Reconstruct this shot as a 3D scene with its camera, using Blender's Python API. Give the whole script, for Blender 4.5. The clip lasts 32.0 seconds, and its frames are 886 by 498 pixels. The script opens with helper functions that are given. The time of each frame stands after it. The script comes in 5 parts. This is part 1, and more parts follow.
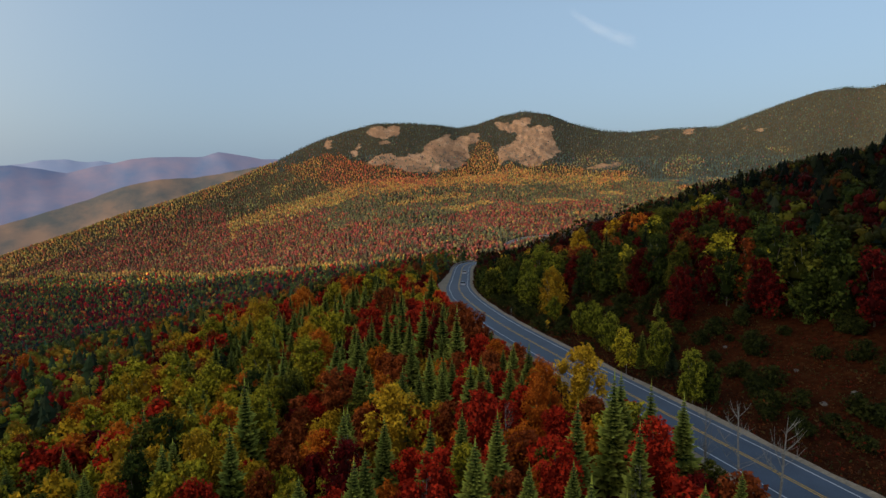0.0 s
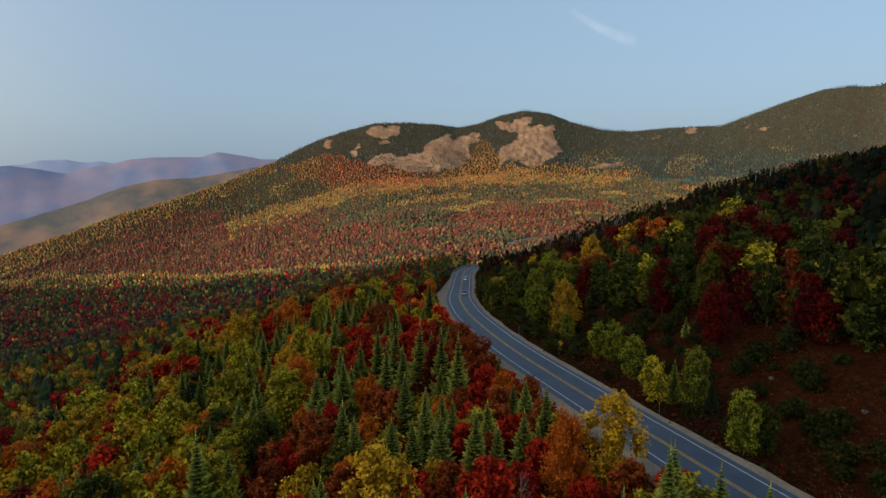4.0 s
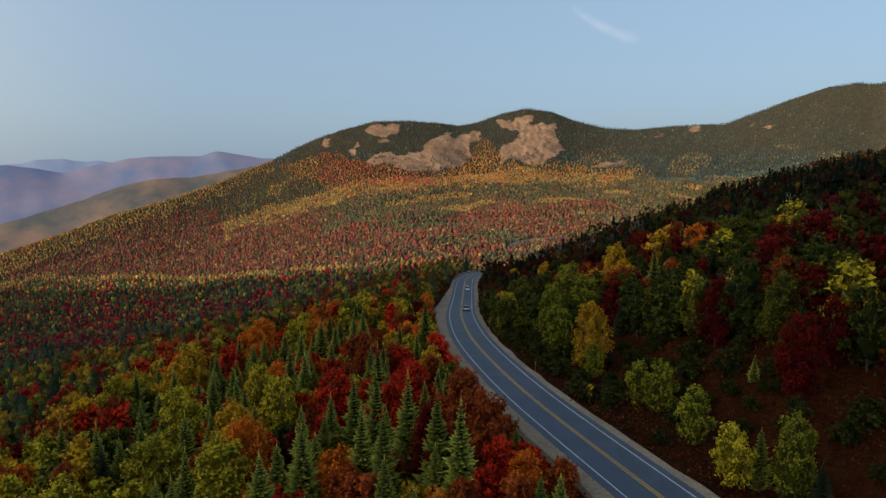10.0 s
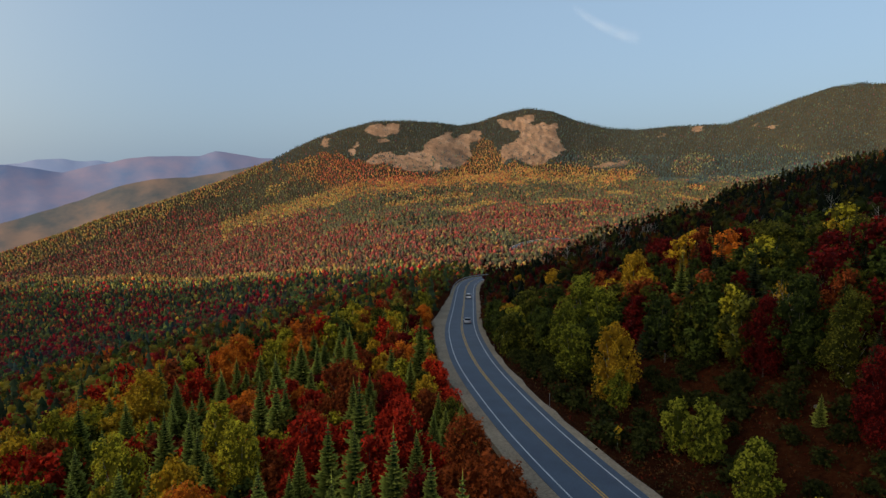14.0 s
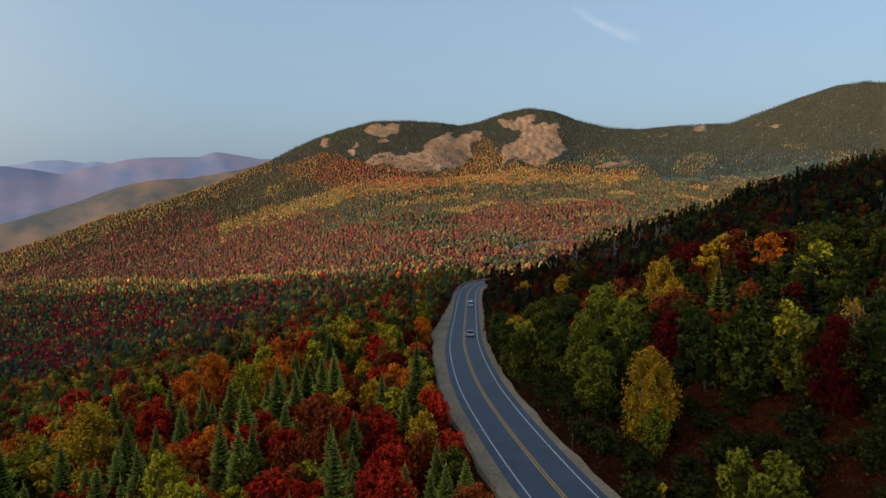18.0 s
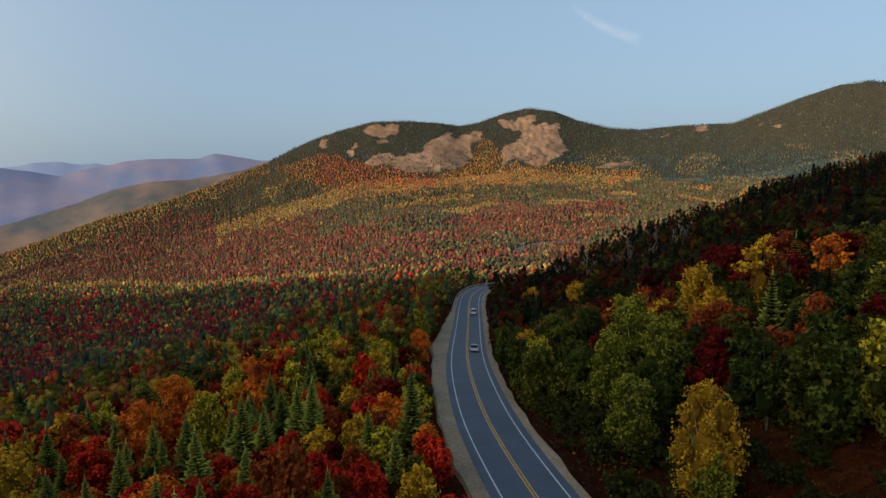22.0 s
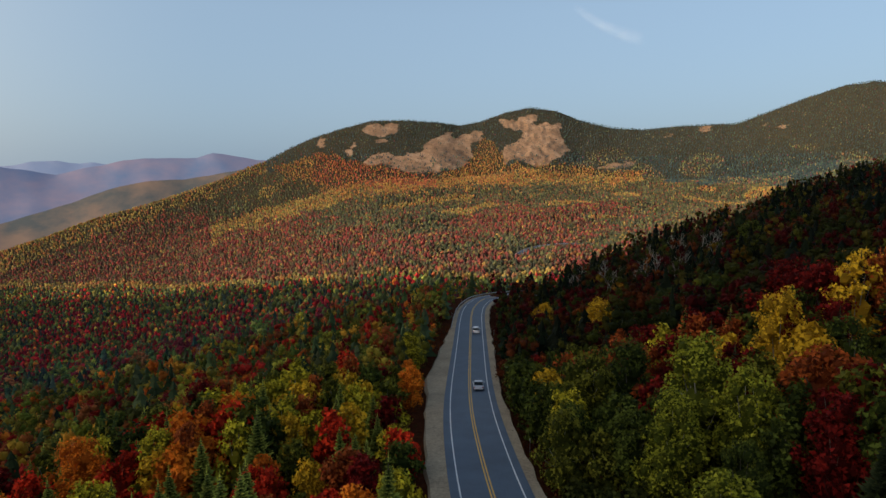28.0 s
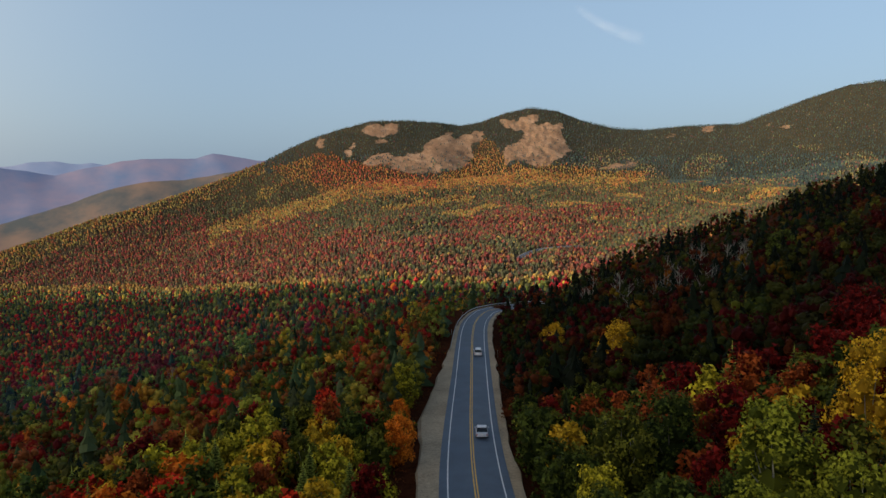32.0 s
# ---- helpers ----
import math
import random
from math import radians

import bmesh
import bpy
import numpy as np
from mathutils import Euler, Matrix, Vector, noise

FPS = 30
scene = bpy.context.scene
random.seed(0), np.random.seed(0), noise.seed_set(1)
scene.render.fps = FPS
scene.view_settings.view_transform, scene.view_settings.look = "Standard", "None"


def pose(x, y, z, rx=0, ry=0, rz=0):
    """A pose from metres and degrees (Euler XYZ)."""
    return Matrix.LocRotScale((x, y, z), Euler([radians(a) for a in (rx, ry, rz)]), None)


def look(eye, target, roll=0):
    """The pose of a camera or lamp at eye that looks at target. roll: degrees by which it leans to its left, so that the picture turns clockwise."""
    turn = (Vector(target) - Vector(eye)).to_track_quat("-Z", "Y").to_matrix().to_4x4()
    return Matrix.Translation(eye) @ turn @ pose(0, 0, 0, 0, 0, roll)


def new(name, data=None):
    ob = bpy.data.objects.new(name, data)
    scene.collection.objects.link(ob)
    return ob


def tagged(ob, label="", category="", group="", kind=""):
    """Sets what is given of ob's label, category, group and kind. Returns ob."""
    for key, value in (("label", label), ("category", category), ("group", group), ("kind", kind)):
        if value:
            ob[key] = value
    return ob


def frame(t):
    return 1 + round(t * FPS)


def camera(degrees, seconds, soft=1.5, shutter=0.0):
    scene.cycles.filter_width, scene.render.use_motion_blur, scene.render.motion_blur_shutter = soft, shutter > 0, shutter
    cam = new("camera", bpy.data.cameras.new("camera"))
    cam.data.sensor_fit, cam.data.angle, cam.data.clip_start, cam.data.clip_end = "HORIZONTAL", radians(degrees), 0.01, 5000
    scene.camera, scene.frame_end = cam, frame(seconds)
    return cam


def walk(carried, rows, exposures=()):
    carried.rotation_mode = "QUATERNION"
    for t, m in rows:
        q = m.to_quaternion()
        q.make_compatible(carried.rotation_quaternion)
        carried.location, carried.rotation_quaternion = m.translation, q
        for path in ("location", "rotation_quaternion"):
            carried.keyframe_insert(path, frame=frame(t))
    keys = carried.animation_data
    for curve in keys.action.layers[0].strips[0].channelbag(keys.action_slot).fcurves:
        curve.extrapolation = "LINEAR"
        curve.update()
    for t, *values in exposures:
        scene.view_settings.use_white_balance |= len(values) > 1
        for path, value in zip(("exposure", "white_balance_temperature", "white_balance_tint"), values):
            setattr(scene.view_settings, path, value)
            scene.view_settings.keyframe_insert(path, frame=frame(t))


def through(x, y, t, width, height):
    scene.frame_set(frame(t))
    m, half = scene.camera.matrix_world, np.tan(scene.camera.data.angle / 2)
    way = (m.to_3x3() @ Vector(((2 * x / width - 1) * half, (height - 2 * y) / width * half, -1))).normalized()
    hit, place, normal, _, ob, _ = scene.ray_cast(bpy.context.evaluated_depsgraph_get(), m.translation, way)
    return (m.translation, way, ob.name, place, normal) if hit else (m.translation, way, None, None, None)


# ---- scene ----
cam = camera(72.0, 32.0)
# seconds, eye x, y, z, yaw to the left of +y, pitch, roll
FLIGHT = [
    (0, 0.01, 0.00, 36.09, 6.246, -6.044, 0.021),
    (2, -0.72, 7.96, 36.52, 6.276, -6.056, -0.020),
    (4, -1.49, 16.20, 36.83, 6.300, -6.064, -0.058),
    (6, -2.32, 24.97, 36.94, 6.317, -6.063, -0.088),
    (8, -3.19, 34.16, 36.95, 6.327, -6.099, -0.104),
    (10, -4.02, 43.24, 36.97, 6.338, -6.148, -0.098),
    (12, -4.77, 51.83, 36.99, 6.355, -6.144, -0.069),
    (14, -5.49, 60.06, 36.99, 6.378, -6.131, -0.048),
    (16, -6.27, 68.18, 36.88, 6.402, -6.130, -0.074),
    (18, -7.19, 76.41, 36.43, 6.424, -6.070, -0.163),
    (20, -8.18, 84.84, 35.82, 6.435, -6.002, -0.257),
    (22, -9.17, 93.49, 35.17, 6.431, -5.937, -0.276),
    (24, -10.10, 102.33, 34.70, 6.413, -5.913, -0.213),
    (26, -10.96, 111.26, 34.52, 6.400, -5.903, -0.130),
    (28, -11.73, 120.18, 34.76, 6.406, -5.898, -0.087),
    (30, -12.43, 129.07, 35.31, 6.429, -5.879, -0.089),
    (32, -13.10, 137.95, 36.05, 6.462, -5.864, -0.114),
]


def flight_row(t, x, y, z, yaw, pitch, roll):
    a, b = radians(yaw), radians(pitch)
    way = Vector((-math.sin(a) * math.cos(b), math.cos(a) * math.cos(b), math.sin(b)))
    eye = Vector((x, y, z))
    return t, look(eye, eye + way, roll)


PATH = [flight_row(*row) for row in FLIGHT]
walk(cam, PATH, exposures=[(0, 0.0), (32, 0.0)])

# ---- light: low evening sun from behind and to the left, clear sky ----
SUN_UP, SUN_X, SUN_Y = 13.0, -0.8, -0.6
scene.world = bpy.data.worlds.new("evening_sky")
scene.world.use_nodes = True
wn = scene.world.node_tree
sky = wn.nodes.new("ShaderNodeTexSky")
sky.sky_type = "NISHITA"
sky.sun_disc = False
sky.sun_elevation = radians(SUN_UP)
sky.sun_rotation = math.atan2(SUN_X, SUN_Y)
sky.altitude, sky.air_density, sky.dust_density, sky.ozone_density = 600, 1.0, 8.0, 2.0
haze = wn.nodes.new("ShaderNodeMix")  # thin high haze evens out the whole sky
haze.data_type = "RGBA"
glow = wn.nodes.new("ShaderNodeMix")  # and is brighter towards the sunset
glow.data_type = "RGBA"
glow.inputs[6].default_value, glow.inputs[7].default_value = (3.75, 5.25, 6.9, 1.0), (12.0, 11.6, 10.3, 1.0)
way = wn.nodes.new("ShaderNodeTexCoord")
side = wn.nodes.new("ShaderNodeVectorMath")
side.operation = "DOT_PRODUCT"
side.inputs[1].default_value = (SUN_X, SUN_Y, 0.0)
share = wn.nodes.new("ShaderNodeMapRange")
share.interpolation_type = "SMOOTHSTEP"
share.inputs[1].default_value, share.inputs[2].default_value = -0.2, 1.0
wn.links.new(way.outputs["Generated"], side.inputs[0])
wn.links.new(side.outputs["Value"], share.inputs[0])
wn.links.new(share.outputs[0], glow.inputs[0])
wn.links.new(glow.outputs[2], haze.inputs[7])
parts = wn.nodes.new("ShaderNodeSeparateXYZ")  # the haze thins out towards the zenith
thin = wn.nodes.new("ShaderNodeMapRange")
thin.inputs[1].default_value, thin.inputs[2].default_value = 0.26, 0.75
thin.inputs[3].default_value, thin.inputs[4].default_value = 0.42, 0.1
wn.links.new(way.outputs["Generated"], parts.inputs[0])
wn.links.new(parts.outputs["Z"], thin.inputs[0])
wn.links.new(thin.outputs[0], haze.inputs[0])
wn.links.new(sky.outputs[0], haze.inputs[6])
wn.links.new(haze.outputs[2], wn.nodes["Background"].inputs[0])
wn.nodes["Background"].inputs[1].default_value = 0.15
sun = new("sun", bpy.data.lights.new("sun", "SUN"))
sun.data.energy, sun.data.angle, sun.data.color = 4.6, radians(0.5), (1.0, 0.76, 0.52)
flat = math.hypot(SUN_X, SUN_Y)
sun.matrix_world = look((SUN_X * 900, SUN_Y * 900, flat * 900 * math.tan(radians(SUN_UP))), (0, 0, 0))


# ---- materials ----
def material(name):
    m = bpy.data.materials.new(name)
    m.use_nodes = True
    nt = m.node_tree
    return m, nt, nt.nodes["Principled BSDF"]


def node(nt, kind, **values):
    n = nt.nodes.new(kind)
    for key, value in values.items():
        n.inputs[key].default_value = value
    return n


def noise_node(nt, scale, detail=4.0, rough=0.6, local=False):
    n = node(nt, "ShaderNodeTexNoise", Scale=scale, Detail=detail, Roughness=rough)
    c = nt.nodes.new("ShaderNodeTexCoord") if local else nt.nodes.new("ShaderNodeNewGeometry")
    nt.links.new(c.outputs["Object" if local else "Position"], n.inputs["Vector"])
    return n


def ramp(nt, source, stops):
    r = nt.nodes.new("ShaderNodeValToRGB")
    el = r.color_ramp.elements
    el[0].position, el[0].color = stops[0][0], (*stops[0][1], 1)
    el[1].position, el[1].color = stops[-1][0], (*stops[-1][1], 1)
    for p, c in stops[1:-1]:
        el.new(p).color = (*c, 1)
    nt.links.new(source, r.inputs[0])
    return r


def mixed(nt, kind, fac, a, b):
    x = nt.nodes.new("ShaderNodeMix")
    x.data_type, x.blend_type = "RGBA", kind
    for socket, value in ((x.inputs[0], fac), (x.inputs[6], a), (x.inputs[7], b)):
        if isinstance(value, (int, float)):
            socket.default_value = value
        elif isinstance(value, tuple):
            socket.default_value = (*value, 1)
        else:
            nt.links.new(value, socket)
    return x.outputs[2]


def bump(nt, bsdf, height, strength, distance):
    b = node(nt, "ShaderNodeBump", Strength=strength, Distance=distance)
    nt.links.new(height, b.inputs["Height"])
    nt.links.new(b.outputs[0], bsdf.inputs["Normal"])


def leaf_finish(m, nt, bsdf, colour, through=0.25):
    """Leaves: rough, and some light comes through them."""
    nt.links.new(colour, bsdf.inputs["Base Color"])
    bsdf.inputs["Roughness"].default_value = 0.65
    bsdf.inputs["Specular IOR Level"].default_value = 0.04
    t = nt.nodes.new("ShaderNodeBsdfTranslucent")
    nt.links.new(colour, t.inputs[0])
    mix = node(nt, "ShaderNodeMixShader", Fac=through)
    nt.links.new(bsdf.outputs[0], mix.inputs[1])
    nt.links.new(t.outputs[0], mix.inputs[2])
    nt.links.new(mix.outputs[0], nt.nodes["Material Output"].inputs[0])
    return m


def leaf_material(name, dark, light, through=0.08):
    """Foliage whose tint varies from tree to tree and from clump to clump."""
    m, nt, bsdf = material(name)
    info, geo = nt.nodes.new("ShaderNodeObjectInfo"), nt.nodes.new("ShaderNodeNewGeometry")
    patch = noise_node(nt, 0.55, 2.0, 0.5, True)
    value = None
    for source, weight in ((geo.outputs["Random Per Island"], 0.28), (info.outputs["Random"], 0.42), (patch.outputs[0], 0.36)):
        add = node(nt, "ShaderNodeMath")
        add.operation = "MULTIPLY_ADD"
        nt.links.new(source, add.inputs[0])
        add.inputs[1].default_value = weight
        add.inputs[2].default_value = 0.0
        if value:
            nt.links.new(value, add.inputs[2])
        value = add.outputs[0]
    tip = nt.nodes.new("ShaderNodeAttribute")  # branch ends paler, turning first; the darker insides paint crown shade into the colour
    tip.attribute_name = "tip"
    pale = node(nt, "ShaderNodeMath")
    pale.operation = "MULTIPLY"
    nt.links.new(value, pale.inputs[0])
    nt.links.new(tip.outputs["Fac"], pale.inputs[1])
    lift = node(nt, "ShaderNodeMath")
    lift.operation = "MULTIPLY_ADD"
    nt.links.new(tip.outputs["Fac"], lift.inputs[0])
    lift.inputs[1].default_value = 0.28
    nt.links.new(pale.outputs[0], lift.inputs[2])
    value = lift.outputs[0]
    c = ramp(nt, value, [(0.0, dark), (1.0, light)])
    return leaf_finish(m, nt, bsdf, c.outputs[0], through)


def forest_material(name, through=0.1, low=0.4, high=1.35):
    """Foliage of a whole wood: each tree has its own colour, each clump its own shade."""
    m, nt, bsdf = material(name)
    a = nt.nodes.new("ShaderNodeAttribute")
    a.attribute_name = "leaf_colour"
    geo = nt.nodes.new("ShaderNodeNewGeometry")
    r = ramp(nt, geo.outputs["Random Per Island"], [(0.0, (low,) * 3), (1.0, (high,) * 3)])
    c = mixed(nt, "MULTIPLY", 1.0, a.outputs["Color"], r.outputs[0])
    return leaf_finish(m, nt, bsdf, c, through)


def bark_material(name, dark, light):
    m, nt, bsdf = material(name)
    n = noise_node(nt, 6.0, local=True)
    c = ramp(nt, n.outputs[0], [(0.35, dark), (0.65, light)])
    nt.links.new(c.outputs[0], bsdf.inputs["Base Color"])
    bsdf.inputs["Roughness"].default_value = 0.9
    bump(nt, bsdf, n.outputs[0], 0.5, 0.05)
    return m


BARK = bark_material("grey_bark", (0.05, 0.04, 0.03), (0.14, 0.12, 0.1))
PALE_BARK = bark_material("pale_bark", (0.16, 0.145, 0.12), (0.34, 0.32, 0.28))
LEAF = {
    "red": leaf_material("red_maple_leaves", (0.1, 0.007, 0.004), (0.85, 0.055, 0.018)),
    "crimson": leaf_material("dark_red_leaves", (0.03, 0.003, 0.003), (0.22, 0.014, 0.01)),
    "rust": leaf_material("rust_leaves", (0.1, 0.02, 0.006), (0.48, 0.105, 0.022)),
    "orange": leaf_material("orange_leaves", (0.3, 0.06, 0.007), (0.95, 0.27, 0.022)),
    "yellow": leaf_material("yellow_leaves", (0.2, 0.105, 0.008), (0.9, 0.54, 0.03)),
    "lime": leaf_material("yellow_green_leaves", (0.075, 0.07, 0.008), (0.72, 0.59, 0.036)),
    "green": leaf_material("green_leaves", (0.011, 0.018, 0.005), (0.11, 0.135, 0.02)),
    "olive": leaf_material("olive_green_leaves", (0.017, 0.023, 0.004), (0.2, 0.19, 0.022)),
    "fresh": leaf_material("fresh_green_aspen_leaves", (0.026, 0.038, 0.006), (0.36, 0.36, 0.03)),
    # spruce-like needles darkened, so that their colour stands for hillside shade
    "fir": leaf_material("shade_toned_needles", (0.008, 0.014, 0.007), (0.075, 0.092, 0.036), 0.05),
    "bush": leaf_material("dark_bush_leaves", (0.012, 0.016, 0.004), (0.06, 0.066, 0.013)),
    "needle": leaf_material("spruce_needles", (0.011, 0.022, 0.006), (0.6, 0.64, 0.1), 0.05),
}
FOREST = forest_material("mixed_foliage", 0.08, 0.72, 1.22)
FAR_FOREST = forest_material("distant_foliage", 0.05, 0.85, 1.15)

asphalt, nt, bsdf = material("asphalt")
n1, n2 = noise_node(nt, 9.0, 6.0), noise_node(nt, 0.25, 3.0)
c1 = ramp(nt, n1.outputs[0], [(0.3, (0.043, 0.061, 0.09)), (0.7, (0.074, 0.1, 0.14))])
c2 = ramp(nt, n2.outputs[0], [(0.3, (0.8, 0.8, 0.8)), (0.7, (1.15, 1.15, 1.15))])
nt.links.new(mixed(nt, "MULTIPLY", 1.0, c1.outputs[0], c2.outputs[0]), bsdf.inputs["Base Color"])
bsdf.inputs["Roughness"].default_value = 0.6
bump(nt, bsdf, n1.outputs[0], 0.2, 0.01)


def paint_material(name, colour):
    m, nt, bsdf = material(name)
    n = noise_node(nt, 5.0, 6.0)
    c = ramp(nt, n.outputs[0], [(0.32, tuple(v * 0.45 for v in colour)), (0.5, colour)])
    nt.links.new(c.outputs[0], bsdf.inputs["Base Color"])
    bsdf.inputs["Roughness"].default_value = 0.6
    return m


WHITE_LINE = paint_material("worn_white_road_paint", (0.72, 0.72, 0.7))
YELLOW_LINE = paint_material("worn_yellow_road_paint", (0.75, 0.42, 0.05))

gravel, nt, bsdf = material("gravel_shoulder")
n1, n2 = noise_node(nt, 2.5, 8.0, 0.75), noise_node(nt, 0.18, 4.0)
c1 = ramp(nt, n1.outputs[0], [(0.3, (0.2, 0.155, 0.1)), (0.7, (0.5, 0.39, 0.25))])
c2 = ramp(nt, n2.outputs[0], [(0.3, (0.75, 0.72, 0.7)), (0.7, (1.15, 1.12, 1.1))])
nt.links.new(mixed(nt, "MULTIPLY", 1.0, c1.outputs[0], c2.outputs[0]), bsdf.inputs["Base Color"])
bsdf.inputs["Roughness"].default_value = 0.95
bump(nt, bsdf, n1.outputs[0], 0.6, 0.06)

soil, nt, bsdf = material("forest_floor_and_rock")
n1, n2, n3 = noise_node(nt, 0.9, 8.0, 0.7), noise_node(nt, 0.07, 4.0), noise_node(nt, 0.03, 10.0, 0.72)
c1 = ramp(nt, n1.outputs[0], [(0.3, (0.02, 0.007, 0.003)), (0.55, (0.06, 0.018, 0.007)), (0.75, (0.09, 0.042, 0.016))])
c2 = ramp(nt, n2.outputs[0], [(0.35, (0.75, 0.7, 0.65)), (0.65, (1.2, 1.1, 1.0))])
floor_colour = mixed(nt, "MULTIPLY", 1.0, c1.outputs[0], c2.outputs[0])
c3 = ramp(nt, n3.outputs[0], [(0.32, (0.19, 0.12, 0.078)), (0.5, (0.31, 0.195, 0.122)), (0.68, (0.44, 0.3, 0.2))])
moss = nt.nodes.new("ShaderNodeAttribute")
moss.attribute_name = "moss"
c4 = ramp(nt, n2.outputs[0], [(0.3, (0.042, 0.04, 0.026)), (0.7, (0.075, 0.062, 0.038))])
floor_colour = mixed(nt, "MIX", moss.outputs["Fac"], floor_colour, c4.outputs[0])
n5 = noise_node(nt, 0.22, 8.0, 0.75)
c5 = ramp(nt, n5.outputs[0], [(0.32, (0.25, 0.23, 0.22)), (0.46, (1.0, 1.0, 1.0))])
mask = nt.nodes.new("ShaderNodeAttribute")
mask.attribute_name = "rock"
ragged = noise_node(nt, 0.035, 9.0, 0.7)
edge = nt.nodes.new("ShaderNodeMath")
edge.operation = "MULTIPLY_ADD"
nt.links.new(ragged.outputs[0], edge.inputs[0])
edge.inputs[1].default_value = 2.0
edge.inputs[2].default_value = -1.0
total = nt.nodes.new("ShaderNodeMath")
nt.links.new(edge.outputs[0], total.inputs[0])
nt.links.new(mask.outputs["Fac"], total.inputs[1])
bare = ramp(nt, total.outputs[0], [(0.4, (0, 0, 0)), (0.55, (1, 1, 1))])
nt.links.new(mixed(nt, "MIX", bare.outputs[0], floor_colour, mixed(nt, "MULTIPLY", 1.0, c3.outputs[0], c5.outputs[0])), bsdf.inputs["Base Color"])
bsdf.inputs["Roughness"].default_value = 1.0
bsdf.inputs["Specular IOR Level"].default_value = 0.02
bump(nt, bsdf, n1.outputs[0], 0.7, 0.3)


# ---- the plan: road line and lie of the land ----
# road centre: y, x, z
ROAD = np.array([
    (-160, 122, 13.0), (-60, 79, 10.5), (0, 52.6, 8.6), (64.7, 27.2, 6.52), (100.6, 13.6, 4.8), (136.5, -1.8, 4.3), (172.4, -12.2, 3.0),
    (208.4, -17.45, 0.09), (237.1, -19.7, -3.28), (265.8, -21.43, -5.6), (294.6, -23.28, -6.9), (316.1, -24.54, -7.8),
    (337.7, -25.3, -9.2), (356.4, -24.38, -10.4), (368, -21.5, -11.2)])
# past the bend the road turns east round the foot of the hill, then north again: x, y, z
BEND = [(-21.5, 368, -11.2), (-14, 380, -12.0), (-1, 390, -13.0), (20, 398, -14.5), (60, 410, -18), (105, 440, -24), (118, 500, -31), (96, 600, -52), (45, 700, -56), (2, 780, -60), (-4, 835, -47.5), (18, 885, -41), (62, 922, -39.5), (120, 965, -44), (230, 1010, -46)]


def smooth(a, b, v):
    u = np.clip((v - a) / (b - a), 0, 1)
    return u * u * (3 - 2 * u)


def road_x(y):
    return np.interp(y, ROAD[:, 0], ROAD[:, 1])


def road_z(y):
    return np.interp(y, ROAD[:, 0], ROAD[:, 2])


def rolling(x, y, size, seed=0.0):
    """Smooth bumps, about -1 to 1."""
    u, v = x / size + seed, y / size - 1.7 * seed
    return (np.sin(1.7 * u + 1.3 * np.sin(0.9 * v + 0.4)) * np.sin(1.3 * v + 1.1 * np.sin(1.1 * u + 2.0)) * 0.6
            + np.sin(3.1 * u - 2.2 * v + 1.0) * 0.22 + np.sin(2.6 * v + 4.3 * u + 2.5) * 0.18)


# skyline of the mountain, seen from above the road: bearing in degrees east of north, distance, height
HUB_X, HUB_Y, HUB_Z = -6.3, 68.0, 36.9
SKY = np.array([
    (-75, 1500, -150), (-60, 1650, -185), (-48, 1700, -190), (-42.6, 1700, -131), (-38.5, 1700, -90), (-34.8, 1700, -47), (-32.7, 1710, -32), (-30.5, 1720, -10), (-25.9, 1760, 39),
    (-23.5, 1790, 74), (-22.0, 1800, 92), (-20.0, 1820, 130), (-18.0, 1840, 160), (-15.9, 1860, 186), (-12.8, 1890, 217), (-9.7, 1920, 223), (-6.6, 1940, 218),
    (-4.8, 1960, 211), (-2.9, 2000, 227), (-0.9, 2050, 258), (1.4, 2090, 280), (3.7, 2100, 267), (5.7, 2110, 238), (8.7, 2130, 212), (11.1, 2150, 206),
    (14.4, 2180, 217), (18.4, 2200, 220), (20.5, 2230, 252), (22.8, 2270, 289), (25.8, 2330, 333), (27.6, 2350, 343), (29.0, 2360, 336), (36, 2380, 400),
    (45, 2300, 330), (60, 2000, 260), (80, 1700, 200)]) + (0, 0, 9)


def far_land(x, y):
    """Valley floor, and the mountain beyond it."""
    dx, dy = x - HUB_X, y - HUB_Y
    d, a = np.hypot(dx, dy), np.degrees(np.arctan2(dx, dy))
    top_d, top_z = np.interp(a, SKY[:, 0], SKY[:, 1]), np.interp(a, SKY[:, 0], SKY[:, 2])
    start = 520 + 520 * smooth(-8, -44, a)
    t = (d - start) / (top_d - start)
    low = -62.0 - 128 * smooth(-6, -46, a)
    rise = np.interp(t, (-1, 0, 0.35, 0.6, 0.8, 0.9, 1.0, 1.25, 2.0), (0, 0, 0.1, 0.235, 0.4, 0.66, 1.0, 0.7, 0.2))
    z = low + (top_z - low) * rise
    z += rolling(x, y, 130) * 9 * smooth(0.05, 0.5, t) * (1 - smooth(0.85, 1.0, t) * (1 - smooth(1.0, 1.2, t)))
    z -= 300 * smooth(1.12, 1.6, t) * smooth(-8, -20, a)
    return np.where(np.abs(a) > 100, low, z)


def ridge_behind(x, y):
    """The high ground to the south-west, behind which the sun goes down."""
    n = math.hypot(SUN_X, SUN_Y)
    sx, sy = SUN_X / n, SUN_Y / n
    along, across = x * sx + y * sy, -x * sy + y * sx
    top = np.interp(across, (-1900, -1304, -939, -571, -420, -330, -181, 100, 600, 1100), (40, 195, 300, 372, 422, 480, 530, 540, 510, 370)) + rolling(x, y, 70.0, 6.0) * 5
    return top - 140 * ((along - 1500) / 220.0) ** 2


